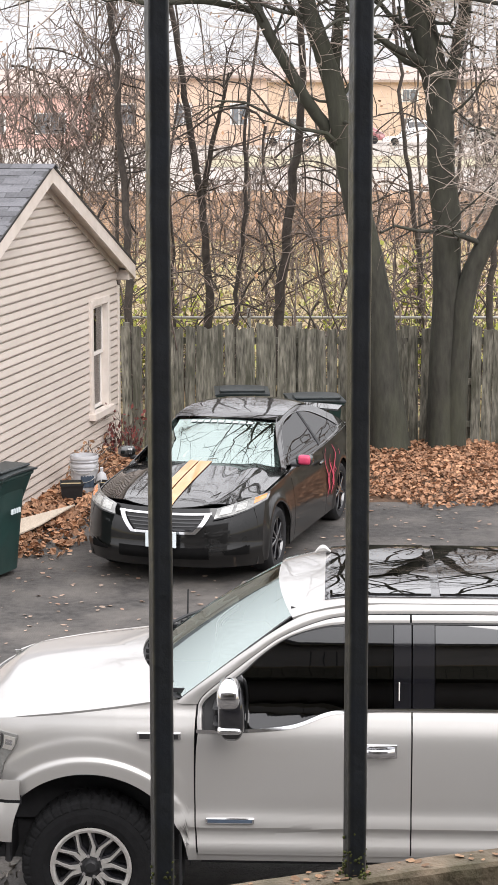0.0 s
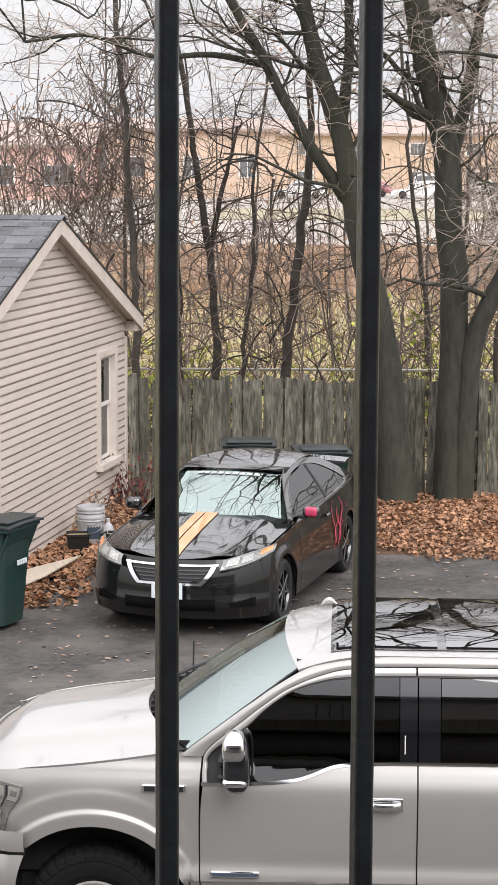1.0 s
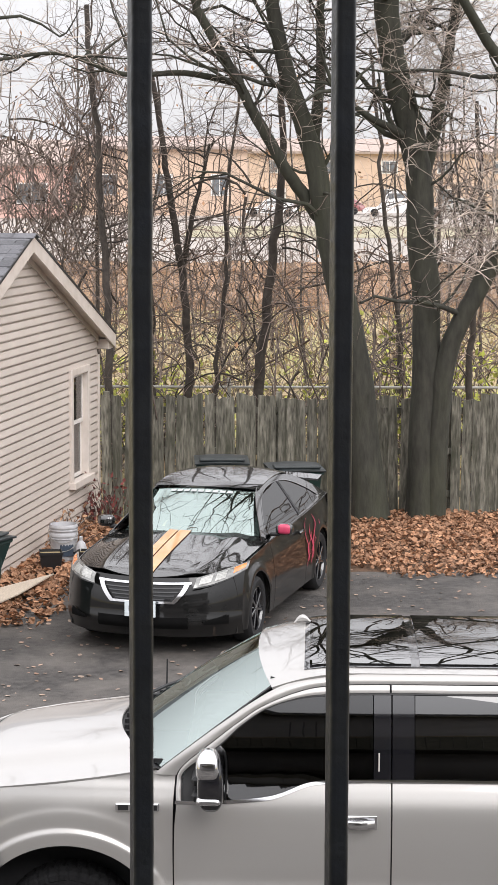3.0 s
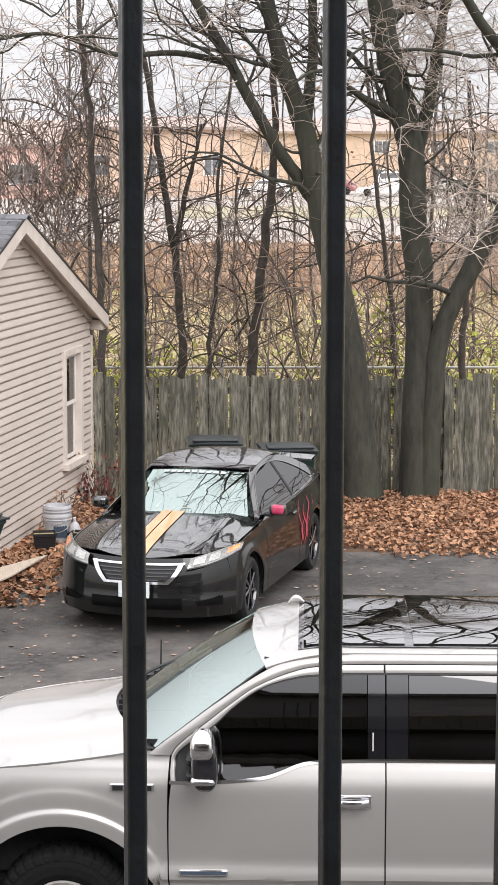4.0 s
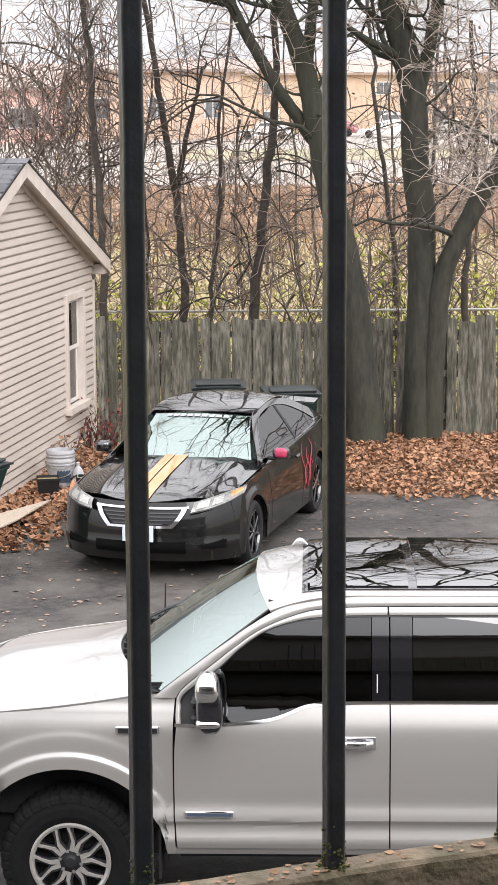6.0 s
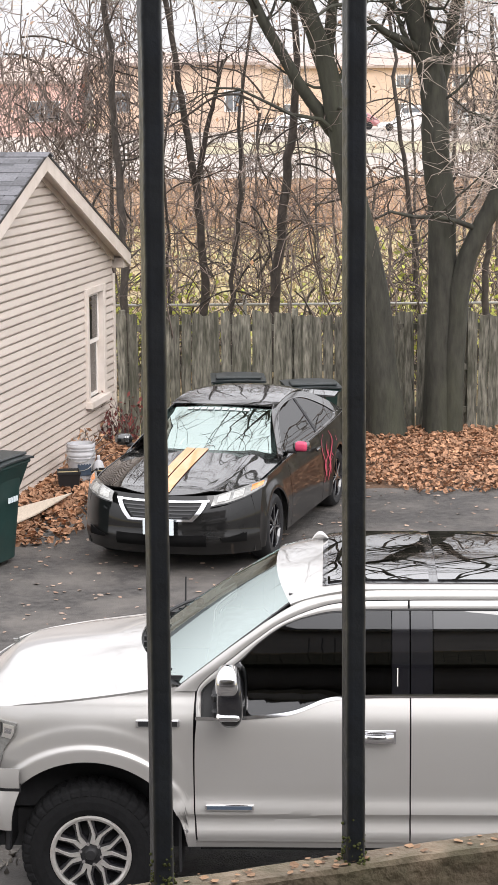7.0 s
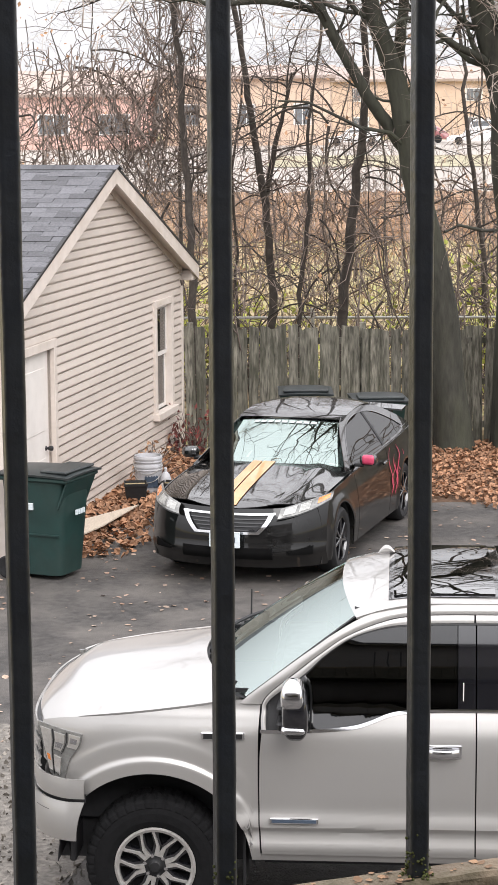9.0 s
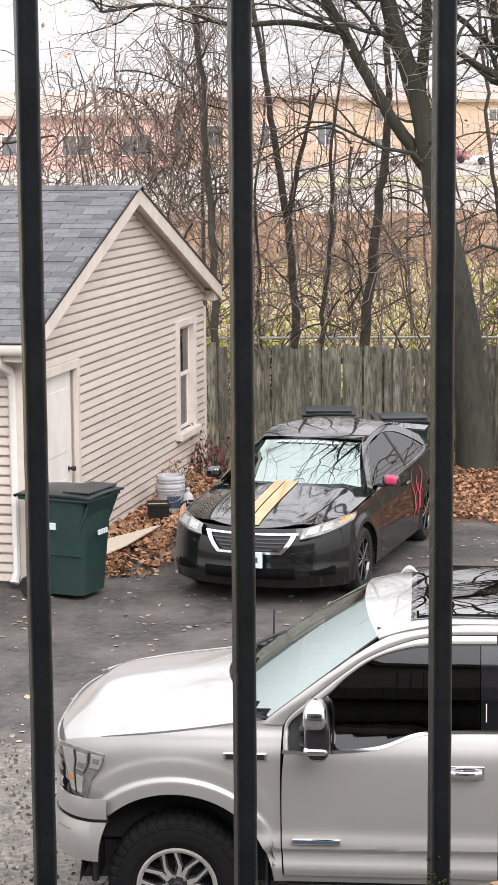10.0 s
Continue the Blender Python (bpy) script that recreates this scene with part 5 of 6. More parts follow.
class Soup:
    """Gathers tubes as plain vertex and face lists, which is quick for many thin twigs."""

    def __init__(self):
        self.v, self.f = [], []

    def tube(self, pts, r0, r1, seg=3):
        base = len(self.v)
        n = len(pts)
        for i, p in enumerate(pts):
            a, b = pts[max(i - 1, 0)], pts[min(i + 1, n - 1)]
            d = (b - a)
            side = d.cross(Vector((0.31, 0.87, 0.38)))
            if side.length < 1e-6:
                side = Vector((1, 0, 0))
            side.normalize()
            up = side.cross(d).normalized()
            r = r0 + (r1 - r0) * i / max(1, n - 1)
            for k in range(seg):
                q = 2 * math.pi * k / seg
                self.v.append(tuple(p + side * (math.cos(q) * r) + up * (math.sin(q) * r)))
        for i in range(n - 1):
            for k in range(seg):
                o, k2 = base + i * seg, (k + 1) % seg
                self.f.append((o + k, o + k2, o + seg + k2, o + seg + k))

    def quad(self, p, size, rng):
        e = Euler((rng.uniform(0, 6.28), rng.uniform(0, 6.28), rng.uniform(0, 6.28))).to_matrix()
        b = len(self.v)
        for x, y in ((-0.5, 0), (0, -0.32), (0.5, 0), (0, 0.32)):
            self.v.append(tuple(p + e @ Vector((x * size, y * size, 0.1 * size * abs(x)))))
        self.f.append((b, b + 1, b + 2, b + 3))

    def out(self, name, material, parent=None, label="", smooth=True):
        me = bpy.data.meshes.new(name)
        me.from_pydata(self.v, [], self.f)
        me.materials.append(material)
        if smooth:
            me.polygons.foreach_set("use_smooth", [True] * len(me.polygons))
        ob = new(name, me)
        ob.parent = parent
        if label:
            tagged(ob, label)
        return ob


def wander(p, d, length, n, rng, kink=0.25, lift=0.0):
    pts = [p.copy()]
    d = d.normalized()
    for i in range(n):
        d = (d + Vector((rng.gauss(0, kink), rng.gauss(0, kink), rng.gauss(0, kink) + lift))).normalized()
        pts.append(pts[-1] + d * (length / n))
    return pts


def sprout(soups, pts, r, length, level, rng, count, kink=0.22, lift=0.04, spread=0.9, start=0.25):
    """Side shoots along a branch, each with shoots of its own; soups is one for limbs, one for twigs."""
    n = len(pts) - 1
    for _ in range(count):
        t = rng.uniform(start, 1.0) * n
        i = min(int(t), n - 1)
        p = pts[i].lerp(pts[i + 1], t - i)
        d = (pts[i + 1] - pts[i]).normalized()
        o = Vector((rng.gauss(0, 1), rng.gauss(0, 0.8), rng.gauss(0.2, 0.6))).normalized()
        L = length * rng.uniform(0.5, 1.25)
        q = wander(p, d * (1 - spread * 0.5) + o * spread, L, 5 if level > 0 else 4, rng, kink, lift)
        rr = r * rng.uniform(0.45, 0.8)
        (soups[0] if rr > 0.012 else soups[1]).tube(q, rr, rr * 0.35, 5 if rr > 0.02 else 3)
        if level > 0:
            sprout(soups, q, rr * 0.6, L * 0.55, level - 1, rng, max(2, int(count * 0.7)), kink, lift, spread, 0.15)


def stem(soup, pairs, y, r0, r1, rng, seg=10, dy=0.0, flare=1.0, wob=0.02):
    """A trunk through (x, z) pairs, smoothed and a little knobbly; returns its points."""
    zs = [p[1] for p in pairs]
    n = len(pairs)
    fx = curve([(i, p[0]) for i, p in enumerate(pairs)])
    fz = curve([(i, p[1]) for i, p in enumerate(pairs)])
    m = (n - 1) * 4
    pts = [Vector((fx(i / 4) + rng.gauss(0, wob * 0.3), y + dy * i / m + rng.gauss(0, wob * 0.3), fz(i / 4))) for i in range(m + 1)]
    base = len(soup.v)
    for i, p in enumerate(pts):
        t = i / m
        a, b = pts[max(i - 1, 0)], pts[min(i + 1, m)]
        d = (b - a).normalized()
        side = d.cross(Vector((0, 1, 0))).normalized()
        up = side.cross(d)
        r = lerp(r0, r1, t ** 0.8) * (1 + (flare - 1) * math.exp(-t * m / 2.2))
        for k in range(seg):
            q = 2 * math.pi * k / seg
            rr = r * (1 + 0.10 * noise.noise((math.cos(q) * 1.5, math.sin(q) * 1.5, p.z * 1.2 + y)) + 0.03 * math.sin(q * 5 + p.z * 2))
            soup.v.append(tuple(p + side * (math.cos(q) * rr) + up * (math.sin(q) * rr)))
    for i in range(m):
        for k in range(seg):
            o, k2 = base + i * seg, (k + 1) % seg
            soup.f.append((o + k, o + k2, o + seg + k2, o + seg + k))
    return pts


def big_tree(label, base, y, r0, r1, main, limbs, seed, twigs, palen=2, over=()):
    rng = random.Random(seed)
    tree = thing("tree", label, "tree", pose(base, y, 0), "trees along the fence")
    sh = lambda pairs: [(x - base, z) for x, z in pairs]
    wood, fine, pale = Soup(), Soup(), Soup()
    paths = [(stem(wood, sh(main), 0, r0, r1, rng, 18, -0.4, 1.35), r1)]
    for pairs, a, b, dy in limbs:
        paths.append((stem(wood, sh(pairs), -0.05, a, b, rng, 12, dy), b))
    for pts, r in paths:
        sprout((wood, fine), pts, max(r, 0.05) * 0.55, 1.7, 2, rng, twigs, 0.20, 0.02, 1.0, 0.42)
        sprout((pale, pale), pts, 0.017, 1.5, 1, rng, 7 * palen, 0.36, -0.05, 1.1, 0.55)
    # crown above, out of the way of the view but over the yard
    for pts, r in paths:
        p0 = pts[-1]
        for k in range(2):
            q = wander(p0, Vector((rng.gauss(0, 0.5), rng.gauss(-0.5, 0.5), 1.0)), rng.uniform(4.5, 7.0), 9, rng, 0.16, 0.02)
            wood.tube(q, r * 0.8, 0.012, 6)
            sprout((wood, fine), q, 0.045, 2.6, 2, rng, 4, 0.2, 0.02, 1.0, 0.1)
    # long limbs high over the yard
    for a, b, r in over:
        a, b = Vector(a), Vector(b)
        q = [a.lerp(b, i / 12) + Vector((rng.gauss(0, 0.10), rng.gauss(0, 0.10), 0.5 * math.sin(math.pi * i / 12) + rng.gauss(0, 0.08))) for i in range(13)]
        wood.tube(q, r, r * 0.25, 8)
        sprout((wood, fine), q, r * 0.5, 2.0, 2, rng, 7, 0.2, 0.02, 1.0, 0.15)
    wood.out("trunk", M_bark, tree, "dark furrowed bark")
    fine.out("crown", M_twig, tree, "dark bare branches")
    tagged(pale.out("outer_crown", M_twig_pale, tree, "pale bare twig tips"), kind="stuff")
    return tree


big_tree("large bare dark-barked tree leaning beside the board fence", 1.93, 27.45, 0.245, 0.085,
         ((1.93, -0.08), (1.86, 0.84), (1.77, 1.77), (1.61, 2.76), (1.39, 3.67), (1.24, 4.41), (1.10, 5.01), (0.91, 5.60), (0.74, 6.11), (0.59, 6.76), (0.47, 7.27)),
         ((((1.24, 4.15), (0.97, 4.53), (0.74, 4.82), (0.55, 5.15), (0.29, 5.59), (0.10, 5.96), (-0.19, 6.46), (-0.45, 6.90)), 0.095, 0.06, -0.6),
          (((1.10, 5.01), (1.16, 5.6), (1.22, 6.2), (1.2, 6.9), (1.3, 7.6)), 0.09, 0.05, 0.3),
          (((0.1, 5.96), (-0.6, 6.08), (-1.4, 6.05), (-2.2, 6.3), (-3.0, 6.2)), 0.05, 0.02, -0.8)), 4, 11, over=(((-1.45, -0.4, 7.25), (-2.9, -3.6, 10.6), 0.085), ((-1.45, -0.4, 7.25), (-1.0, -4.2, 11.2), 0.085), ((-0.9, 0.2, 7.4), (0.6, -3.2, 11.0), 0.075)))
big_tree("large bare forked tree beside the board fence", 2.65, 27.5, 0.205, 0.165,
         ((2.65, -0.08), (2.66, 1.22), (2.67, 2.38), (2.65, 3.29), (2.56, 4.04), (2.52, 4.71), (2.38, 5.38), (2.22, 5.97), (2.10, 6.55), (2.04, 7.20)),
         ((((2.79, -0.05), (2.81, 0.1), (2.85, 1.47), (2.92, 2.28), (3.1, 2.8), (3.3, 3.2), (3.53, 3.63), (3.68, 3.87), (3.93, 4.62), (4.08, 5.57)), 0.155, 0.11, -0.5),
          (((2.54, 4.5), (2.70, 5.23), (2.84, 5.82), (2.94, 6.48), (3.04, 7.13)), 0.11, 0.06, 0.2)), 8, 9, 4)


def slim_tree(label, pairs, y, r0, r1, seed, count, limbs=(), pale=False):
    rng = random.Random(seed)
    base = pairs[0][0]
    tree = thing("slim_tree", label, "tree", pose(base, y, 0), "slim trees in the thicket")
    wood, fine = Soup(), Soup()
    sh = [(x - base, z) for x, z in pairs]
    sh = [(sh[0][0], -0.05)] + sh
    pts = stem(wood, sh, 0, r0 * 0.82, r1 * 0.9, rng, 9, rng.uniform(-0.5, 0.5), 1.2, 0.05)
    paths = [pts]
    for lp, a, b in limbs:
        paths.append(stem(wood, [(x - base, z) for x, z in lp], 0, a, b, rng, 7, -0.3))
    for p in paths:
        sprout((wood, fine), p, r1 * 0.6, 1.25, 2, rng, count, 0.24, 0.03, 1.0, 0.25)
    wood.out("trunk", M_bark2, tree)
    fine.out("crown", M_twig_pale if pale else M_twig, tree)


SLIM = "slim bare tree in the thicket beyond the fence"
slim_tree(SLIM, ((0.43, 1.54), (0.52, 2.59), (0.64, 3.58), (0.73, 4.40), (0.77, 5.21), (0.73, 6.09), (0.64, 7.04)), 30.0, 0.105, 0.05, 31, 8)
slim_tree(SLIM, ((-0.60, 1.40), (-0.65, 2.52), (-0.76, 3.54), (-0.90, 4.47), (-1.01, 5.31), (-1.19, 6.31), (-1.31, 7.21)), 31.0, 0.095, 0.04, 32, 8, ((((-0.71, 3.40), (-0.56, 4.14), (-0.43, 4.64), (-0.30, 5.23)), 0.05, 0.025),))
slim_tree(SLIM, ((-0.20, 1.45), (-0.14, 2.39), (-0.04, 3.48), (-0.07, 4.31), (0.07, 5.30), (0.16, 6.28)), 30.5, 0.055, 0.02, 33, 9)
slim_tree(SLIM, ((-1.75, 1.22), (-1.74, 2.38), (-1.78, 3.43), (-1.85, 4.40), (-1.90, 5.43), (-2.01, 6.38), (-2.04, 7.16)), 29.5, 0.085, 0.04, 34, 10)
slim_tree(SLIM, ((3.69, 1.31), (3.71, 2.35), (3.79, 3.38), (3.82, 4.64), (3.71, 5.89)), 31.0, 0.08, 0.035, 35, 9, pale=True)
slim_tree(SLIM, ((2.83, 1.10), (2.75, 2.39), (2.61, 3.48), (2.45, 4.47), (2.39, 5.53), (2.23, 6.77)), 33.0, 0.06, 0.03, 36, 8, pale=True)
slim_tree(SLIM, ((-1.18, 1.21), (-1.20, 2.45), (-1.24, 3.77), (-1.08, 5.08), (-1.14, 6.36)), 32.0, 0.035, 0.018, 37, 8)
rng = random.Random(77)
for k in range(18):
    y = rng.uniform(33, 58)
    w = y * 0.165
    x = -w * 0.78 + 1.62 * w * ((k * 0.618) % 1.0)
    h = rng.uniform(5.5, 8.5)
    lean = rng.uniform(-0.5, 0.5)
    slim_tree(SLIM, tuple((x + lean * t * t + rng.gauss(0, 0.08), h * t + 0.02) for t in (0.05, 0.25, 0.45, 0.65, 0.85, 1.0)), y, rng.uniform(0.03, 0.085), 0.015, 100 + k, 7, pale=k % 3 == 0)

# tangled brush, vines and saplings, uncountable
def brush(label, n, y0, y1, h0, h1, seed, mm, r=0.008, kids=6, droop=0.0, xs=(-0.165, 0.145)):
    rng = random.Random(seed)
    s = Soup()
    for _ in range(n):
        y = rng.uniform(y0, y1)
        x = rng.uniform(xs[0] * y, xs[1] * y)
        h = rng.uniform(h0, h1)
        pts = wander(Vector((x, y, -0.02)), Vector((rng.gauss(0, 0.25), 0, 1)), h, 11, rng, 0.24, 0.02)
        rr = r * rng.uniform(0.6, 1.6)
        s.tube(pts, rr, rr * 0.3, 3)
        for _ in range(kids):
            i = rng.randrange(2, 11)
            q = wander(pts[i], Vector((rng.gauss(0, 1), rng.gauss(0, 0.5), rng.gauss(0.2, 0.7))), rng.uniform(0.4, 1.5), 6, rng, 0.35, droop)
            s.tube(q, rr * 0.5, rr * 0.2, 3)
    tagged(s.out("brush", mm), label, "brush", kind="stuff")


brush("tangle of bare brown saplings and vines behind the fence", 60, 28.6, 36, 1.8, 4.6, 51, M_twig, 0.018, 7, -0.05)
brush("pale dry saplings between the two fences", 90, 36, 73, 1.5, 4.0, 52, M_mid, 0.013, 6)
brush("high tangle of bare twigs in the thicket", 85, 30, 60, 5.0, 9.0, 53, M_mid, 0.013, 18, -0.03)
brush("red-brown brush in front of the far fence", 160, 58, 74, 1.0, 2.8, 54, M_hang, 0.016, 6)
# saplings out of view on the right, added for the car windows to reflect
brush("unseen bare saplings past the fence, added for reflections", 130, 29, 40, 2.5, 7.0, 55, M_mid, 0.03, 12, xs=(0.16, 0.95))
# long arching vines and fallen limbs, looped through the thicket
rng = random.Random(61)
for label, n, mm, zs, ys_, r in (("dark arching vines looped through the thicket", 200, M_bark2, (0.6, 5.6), (29.0, 36.0), 0.013), ("red-brown looping canes between the fences", 420, M_hang_stem, (0.4, 3.4), (32.0, 60.0), 0.011)):
    s = Soup()
    for _ in range(n):
        y = rng.uniform(*ys_)
        p = Vector((rng.uniform(-0.165, 0.15) * y, y, rng.uniform(*zs)))
        L = rng.uniform(0.7, 2.6)
        a = rng.uniform(0, 6.28)
        d = Vector((math.cos(a), rng.gauss(0, 0.3), abs(math.sin(a)) * rng.choice((1, 1, -1))))
        bend = Vector((rng.gauss(0, 0.18), 0, rng.gauss(-0.16, 0.12)))
        pts, d = [p], d.normalized()
        for i in range(12):
            d = (d + bend + Vector((rng.gauss(0, 0.13), rng.gauss(0, 0.1), rng.gauss(0, 0.13)))).normalized()
            pts.append(pts[-1] + d * (L / 12))
        rr = r * rng.uniform(0.5, 1.8)
        s.tube(pts, rr, rr * 0.45, 4)
        for _ in range(3):
            i = rng.randrange(2, 12)
            s.tube(wander(pts[i], Vector((rng.gauss(0, 1), rng.gauss(0, 0.4), rng.gauss(0, 0.8))), rng.uniform(0.2, 0.7), 5, rng, 0.4, -0.05), rr * 0.45, rr * 0.2, 3)
    tagged(s.out("arching_vines", mm), label, "vine", kind="stuff")
# vine-hung clumps over the garage roof
rng = random.Random(15)
s = Soup()
for cx, cy, cz, n in ((-2.2, 31, 5.2, 200), (-2.9, 32, 4.6, 220), (-1.9, 31, 4.2, 150), (-3.8, 33, 5.0, 160), (-1.9, 30, 6.3, 120), (0.1, 31, 3.6, 90), (-4.6, 33, 4.2, 140), (0.4, 30.4, 2.9, 26), (1.0, 30.4, 2.7, 26), (-0.3, 30.4, 2.6, 20), (-1.0, 30.6, 2.8, 20), (3.4, 30, 5.0, 120), (4.2, 31, 4.2, 120)):
    for _ in range(n):
        p = Vector((cx + rng.gauss(0, 0.5), cy + rng.gauss(0, 0.4), cz + rng.gauss(0, 0.6)))
        s.tube(wander(p, Vector((rng.gauss(0, 0.6), rng.gauss(0, 0.4), -1)), rng.uniform(0.5, 1.6), 7, rng, 0.45, -0.10), rng.uniform(0.005, 0.014), 0.004, 3)
tagged(s.out("vines", M_mid), "hanging bare vines tangled in the thicket", "vine", kind="stuff")


def shrub(label, cx, cy, cz, rx, ry, rz, n, size, mm, seed):
    rng = random.Random(seed)
    sh = thing("shrub", label, "shrub", pose(cx, cy, 0))
    st, lv = Soup(), Soup()
    for _ in range(26):
        pts = wander(Vector((rng.gauss(0, rx * 0.4), rng.gauss(0, ry * 0.4), -0.02)), Vector((rng.gauss(0, 0.4), rng.gauss(0, 0.3), 1)), cz + rz * rng.uniform(-0.2, 0.8), 7, rng, 0.2)
        st.tube(pts, 0.012, 0.004, 3)
        for _ in range(n // 26):
            i = rng.randrange(2, 8)
            p = pts[min(i, 7)] + Vector((rng.gauss(0, rx * 0.35), rng.gauss(0, ry * 0.35), rng.gauss(0, rz * 0.3)))
            lv.quad(p, size * rng.uniform(0.6, 1.6), rng)
    tagged(st.out("frame", M_twig, sh), kind="stuff")
    tagged(lv.out("leaves", mm, sh, "small sparse leaves", smooth=False), kind="stuff")


for i, (cx, cy, cz, rx, rz, n) in enumerate(((2.85, 33, 1.9, 0.7, 0.8, 900), (3.6, 34, 1.6, 0.6, 0.5, 500), (-1.0, 34, 1.5, 0.6, 0.5, 600), (-2.0, 33, 1.7, 0.6, 0.6, 700), (-0.1, 36, 1.3, 0.9, 0.4, 160), (1.3, 35, 1.4, 0.8, 0.5, 130), (2.3, 37, 1.5, 0.7, 0.5, 300), (4.6, 33, 1.6, 0.6, 0.7, 500), (-3.0, 35, 1.6, 0.6, 0.6, 400))):
    shrub("yellow-green thinning shrub beyond the board fence", cx, cy, cz, rx, 0.5, rz, n, 0.085, M_green, 200 + i)
shrub("red-leaved twiggy bush at the garage corner", -1.72, 27.2, 0.55, 0.22, 0.22, 0.25, 260, 0.06, mat("red_leaves", (0.15, 0.04, 0.035), 0.8, scale=10, var=0.3, island=0.5), 300)
shrub("dry vine and weeds against the garage wall", -2.05, 25.6, 0.45, 0.16, 0.5, 0.3, 200, 0.06, M_hang, 301)
# undergrowth and litter on the far bank
rng = random.Random(8)
s = Soup()
for _ in range(16000):
    y = 29 + 44 * rng.random() ** 1.3
    p = Vector((rng.uniform(-0.17, 0.15) * y, y, abs(rng.gauss(0, 0.35)) * min(1.5, 0.4 + noise.noise((y * 0.3, rng.random(), 0)) + 0.5)))
    s.quad(p, rng.uniform(0.06, 0.16), rng)
tagged(s.out("undergrowth", mat("dry_undergrowth", (0.38, 0.28, 0.18), 0.85, scale=0.5, var=0.3, island=0.6, dark=(0.26, 0.24, 0.10), dark_scale=0.3, dark_amt=1.0), smooth=False), "dry tan and green undergrowth beyond the fence", "undergrowth", kind="stuff")
s = Soup()
for _ in range(700):
    y = rng.uniform(29, 60)
    s.quad(Vector((rng.uniform(-0.16, 0.145) * y, y, rng.uniform(2, 7.5))), rng.uniform(0.05, 0.12), rng)
tagged(s.out("clinging_leaves", M_hang, smooth=False), "last orange-brown leaves clinging in the thicket", "leaves", kind="stuff")
# ---- far side: car park, buildings, vehicles ----
M_lot = mat("pale_concrete", (0.37, 0.335, 0.30), 0.8, scale=0.6, var=0.15, dark=(0.29, 0.26, 0.23), dark_scale=0.15, dark_amt=0.5)
M_grass = mat("dry_lawn", (0.33, 0.30, 0.20), 0.9, scale=1.5, var=0.3)
bm = bmesh.new()
grid(bm, lambda u, v: Vector((lerp(-45, 45, u), lerp(78, 186, v), ground_z(0, lerp(78, 186, v)) + 0.01)), 4, 24)
tagged(part("car_park", bm, M_lot), "pale concrete car park beyond the far fence", "car park", kind="structure")
bm = bmesh.new()
grid(bm, lambda u, v: Vector((lerp(-3, 30, u), lerp(132, 150, v), ground_z(0, lerp(132, 150, v)) + 0.05)), 4, 8)
tagged(part("lawn", bm, M_grass), "strip of dry grass in the car park", "lawn", kind="structure")
# distance haze is put into the brick colours, paler than brick itself
M_brick = mat("hazed_tan_brick", (0.60, 0.45, 0.345), 0.85, scale=1.2, var=0.15, dark=(0.52, 0.39, 0.30), dark_scale=0.3, dark_amt=0.5)
M_brick2 = mat("hazed_pink_brick", (0.66, 0.43, 0.37), 0.85, scale=1.2, var=0.15, dark=(0.58, 0.37, 0.32), dark_scale=0.3, dark_amt=0.5)
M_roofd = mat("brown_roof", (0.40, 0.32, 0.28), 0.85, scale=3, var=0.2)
M_wind = mat("dark_window", (0.14, 0.15, 0.16), 0.15, scale=2, var=0.3)
M_wframe = mat("white_window_frame", (0.7, 0.68, 0.65), 0.5, scale=3, var=0.05)


def block(label, x0, x1, y, z0, h, mm, cols, rows_, ww, wh, roof=0.0, depth=12, canopy=None):
    b = thing("apartment_building", label, "building", pose(x0, y, z0))
    w = x1 - x0
    part("wall", boxm(0, w, 0, depth, -1, h), mm, b)
    if roof:
        bm = bmesh.new()
        vs = [bm.verts.new(p) for p in ((-0.5, -0.6, h), (w + 0.5, -0.6, h), (w + 0.5, depth / 2, h + roof), (-0.5, depth / 2, h + roof), (-0.5, depth + 0.6, h), (w + 0.5, depth + 0.6, h))]
        bm.faces.new((vs[0], vs[1], vs[2], vs[3]))
        bm.faces.new((vs[3], vs[2], vs[5], vs[4]))
        part("roof", solid(bm, 0.25), M_roofd, b)
    else:
        part("parapet", boxm(-0.15, w + 0.15, -0.15, depth + 0.15, h - 0.05, h + 0.35), M_wframe, b)
    for r in range(rows_):
        for c in range(cols):
            x = w * (c + 0.5) / cols
            z = h * (r + 0.45) / rows_
            wd = thing("window", "", "")
            wd.parent = b
            part("frame", boxm(x - ww / 2 - 0.1, x + ww / 2 + 0.1, -0.08, 0.02, z - wh / 2 - 0.1, z + wh / 2 + 0.1), M_wframe, wd)
            for q in (0, 1):
                part("pane", boxm(x - ww / 2 + q * ww / 2 + 0.04, x + q * ww / 2 - 0.04, -0.11, -0.07, z - wh / 2, z + wh / 2), M_wind, wd)
    return b


block("pink-brick apartment building with paired windows", -33, -13.5, 165, 2.0, 4.4, M_brick2, 4, 1, 2.4, 1.5, roof=2.0)
block("tan-brick apartment building with flat canopy", -12.5, 1.5, 172, 2.1, 5.8, M_brick, 3, 1, 1.3, 1.6, roof=1.0)
block("long tan building behind the car park", 2.0, 30, 205, 2.5, 5.6, M_brick, 5, 2, 1.5, 1.1, roof=1.4)
block("low red-brown building far behind the trees", -34, 10, 240, 2.5, 6.0, M_roofd, 4, 1, 1.8, 1.5, roof=1.5)


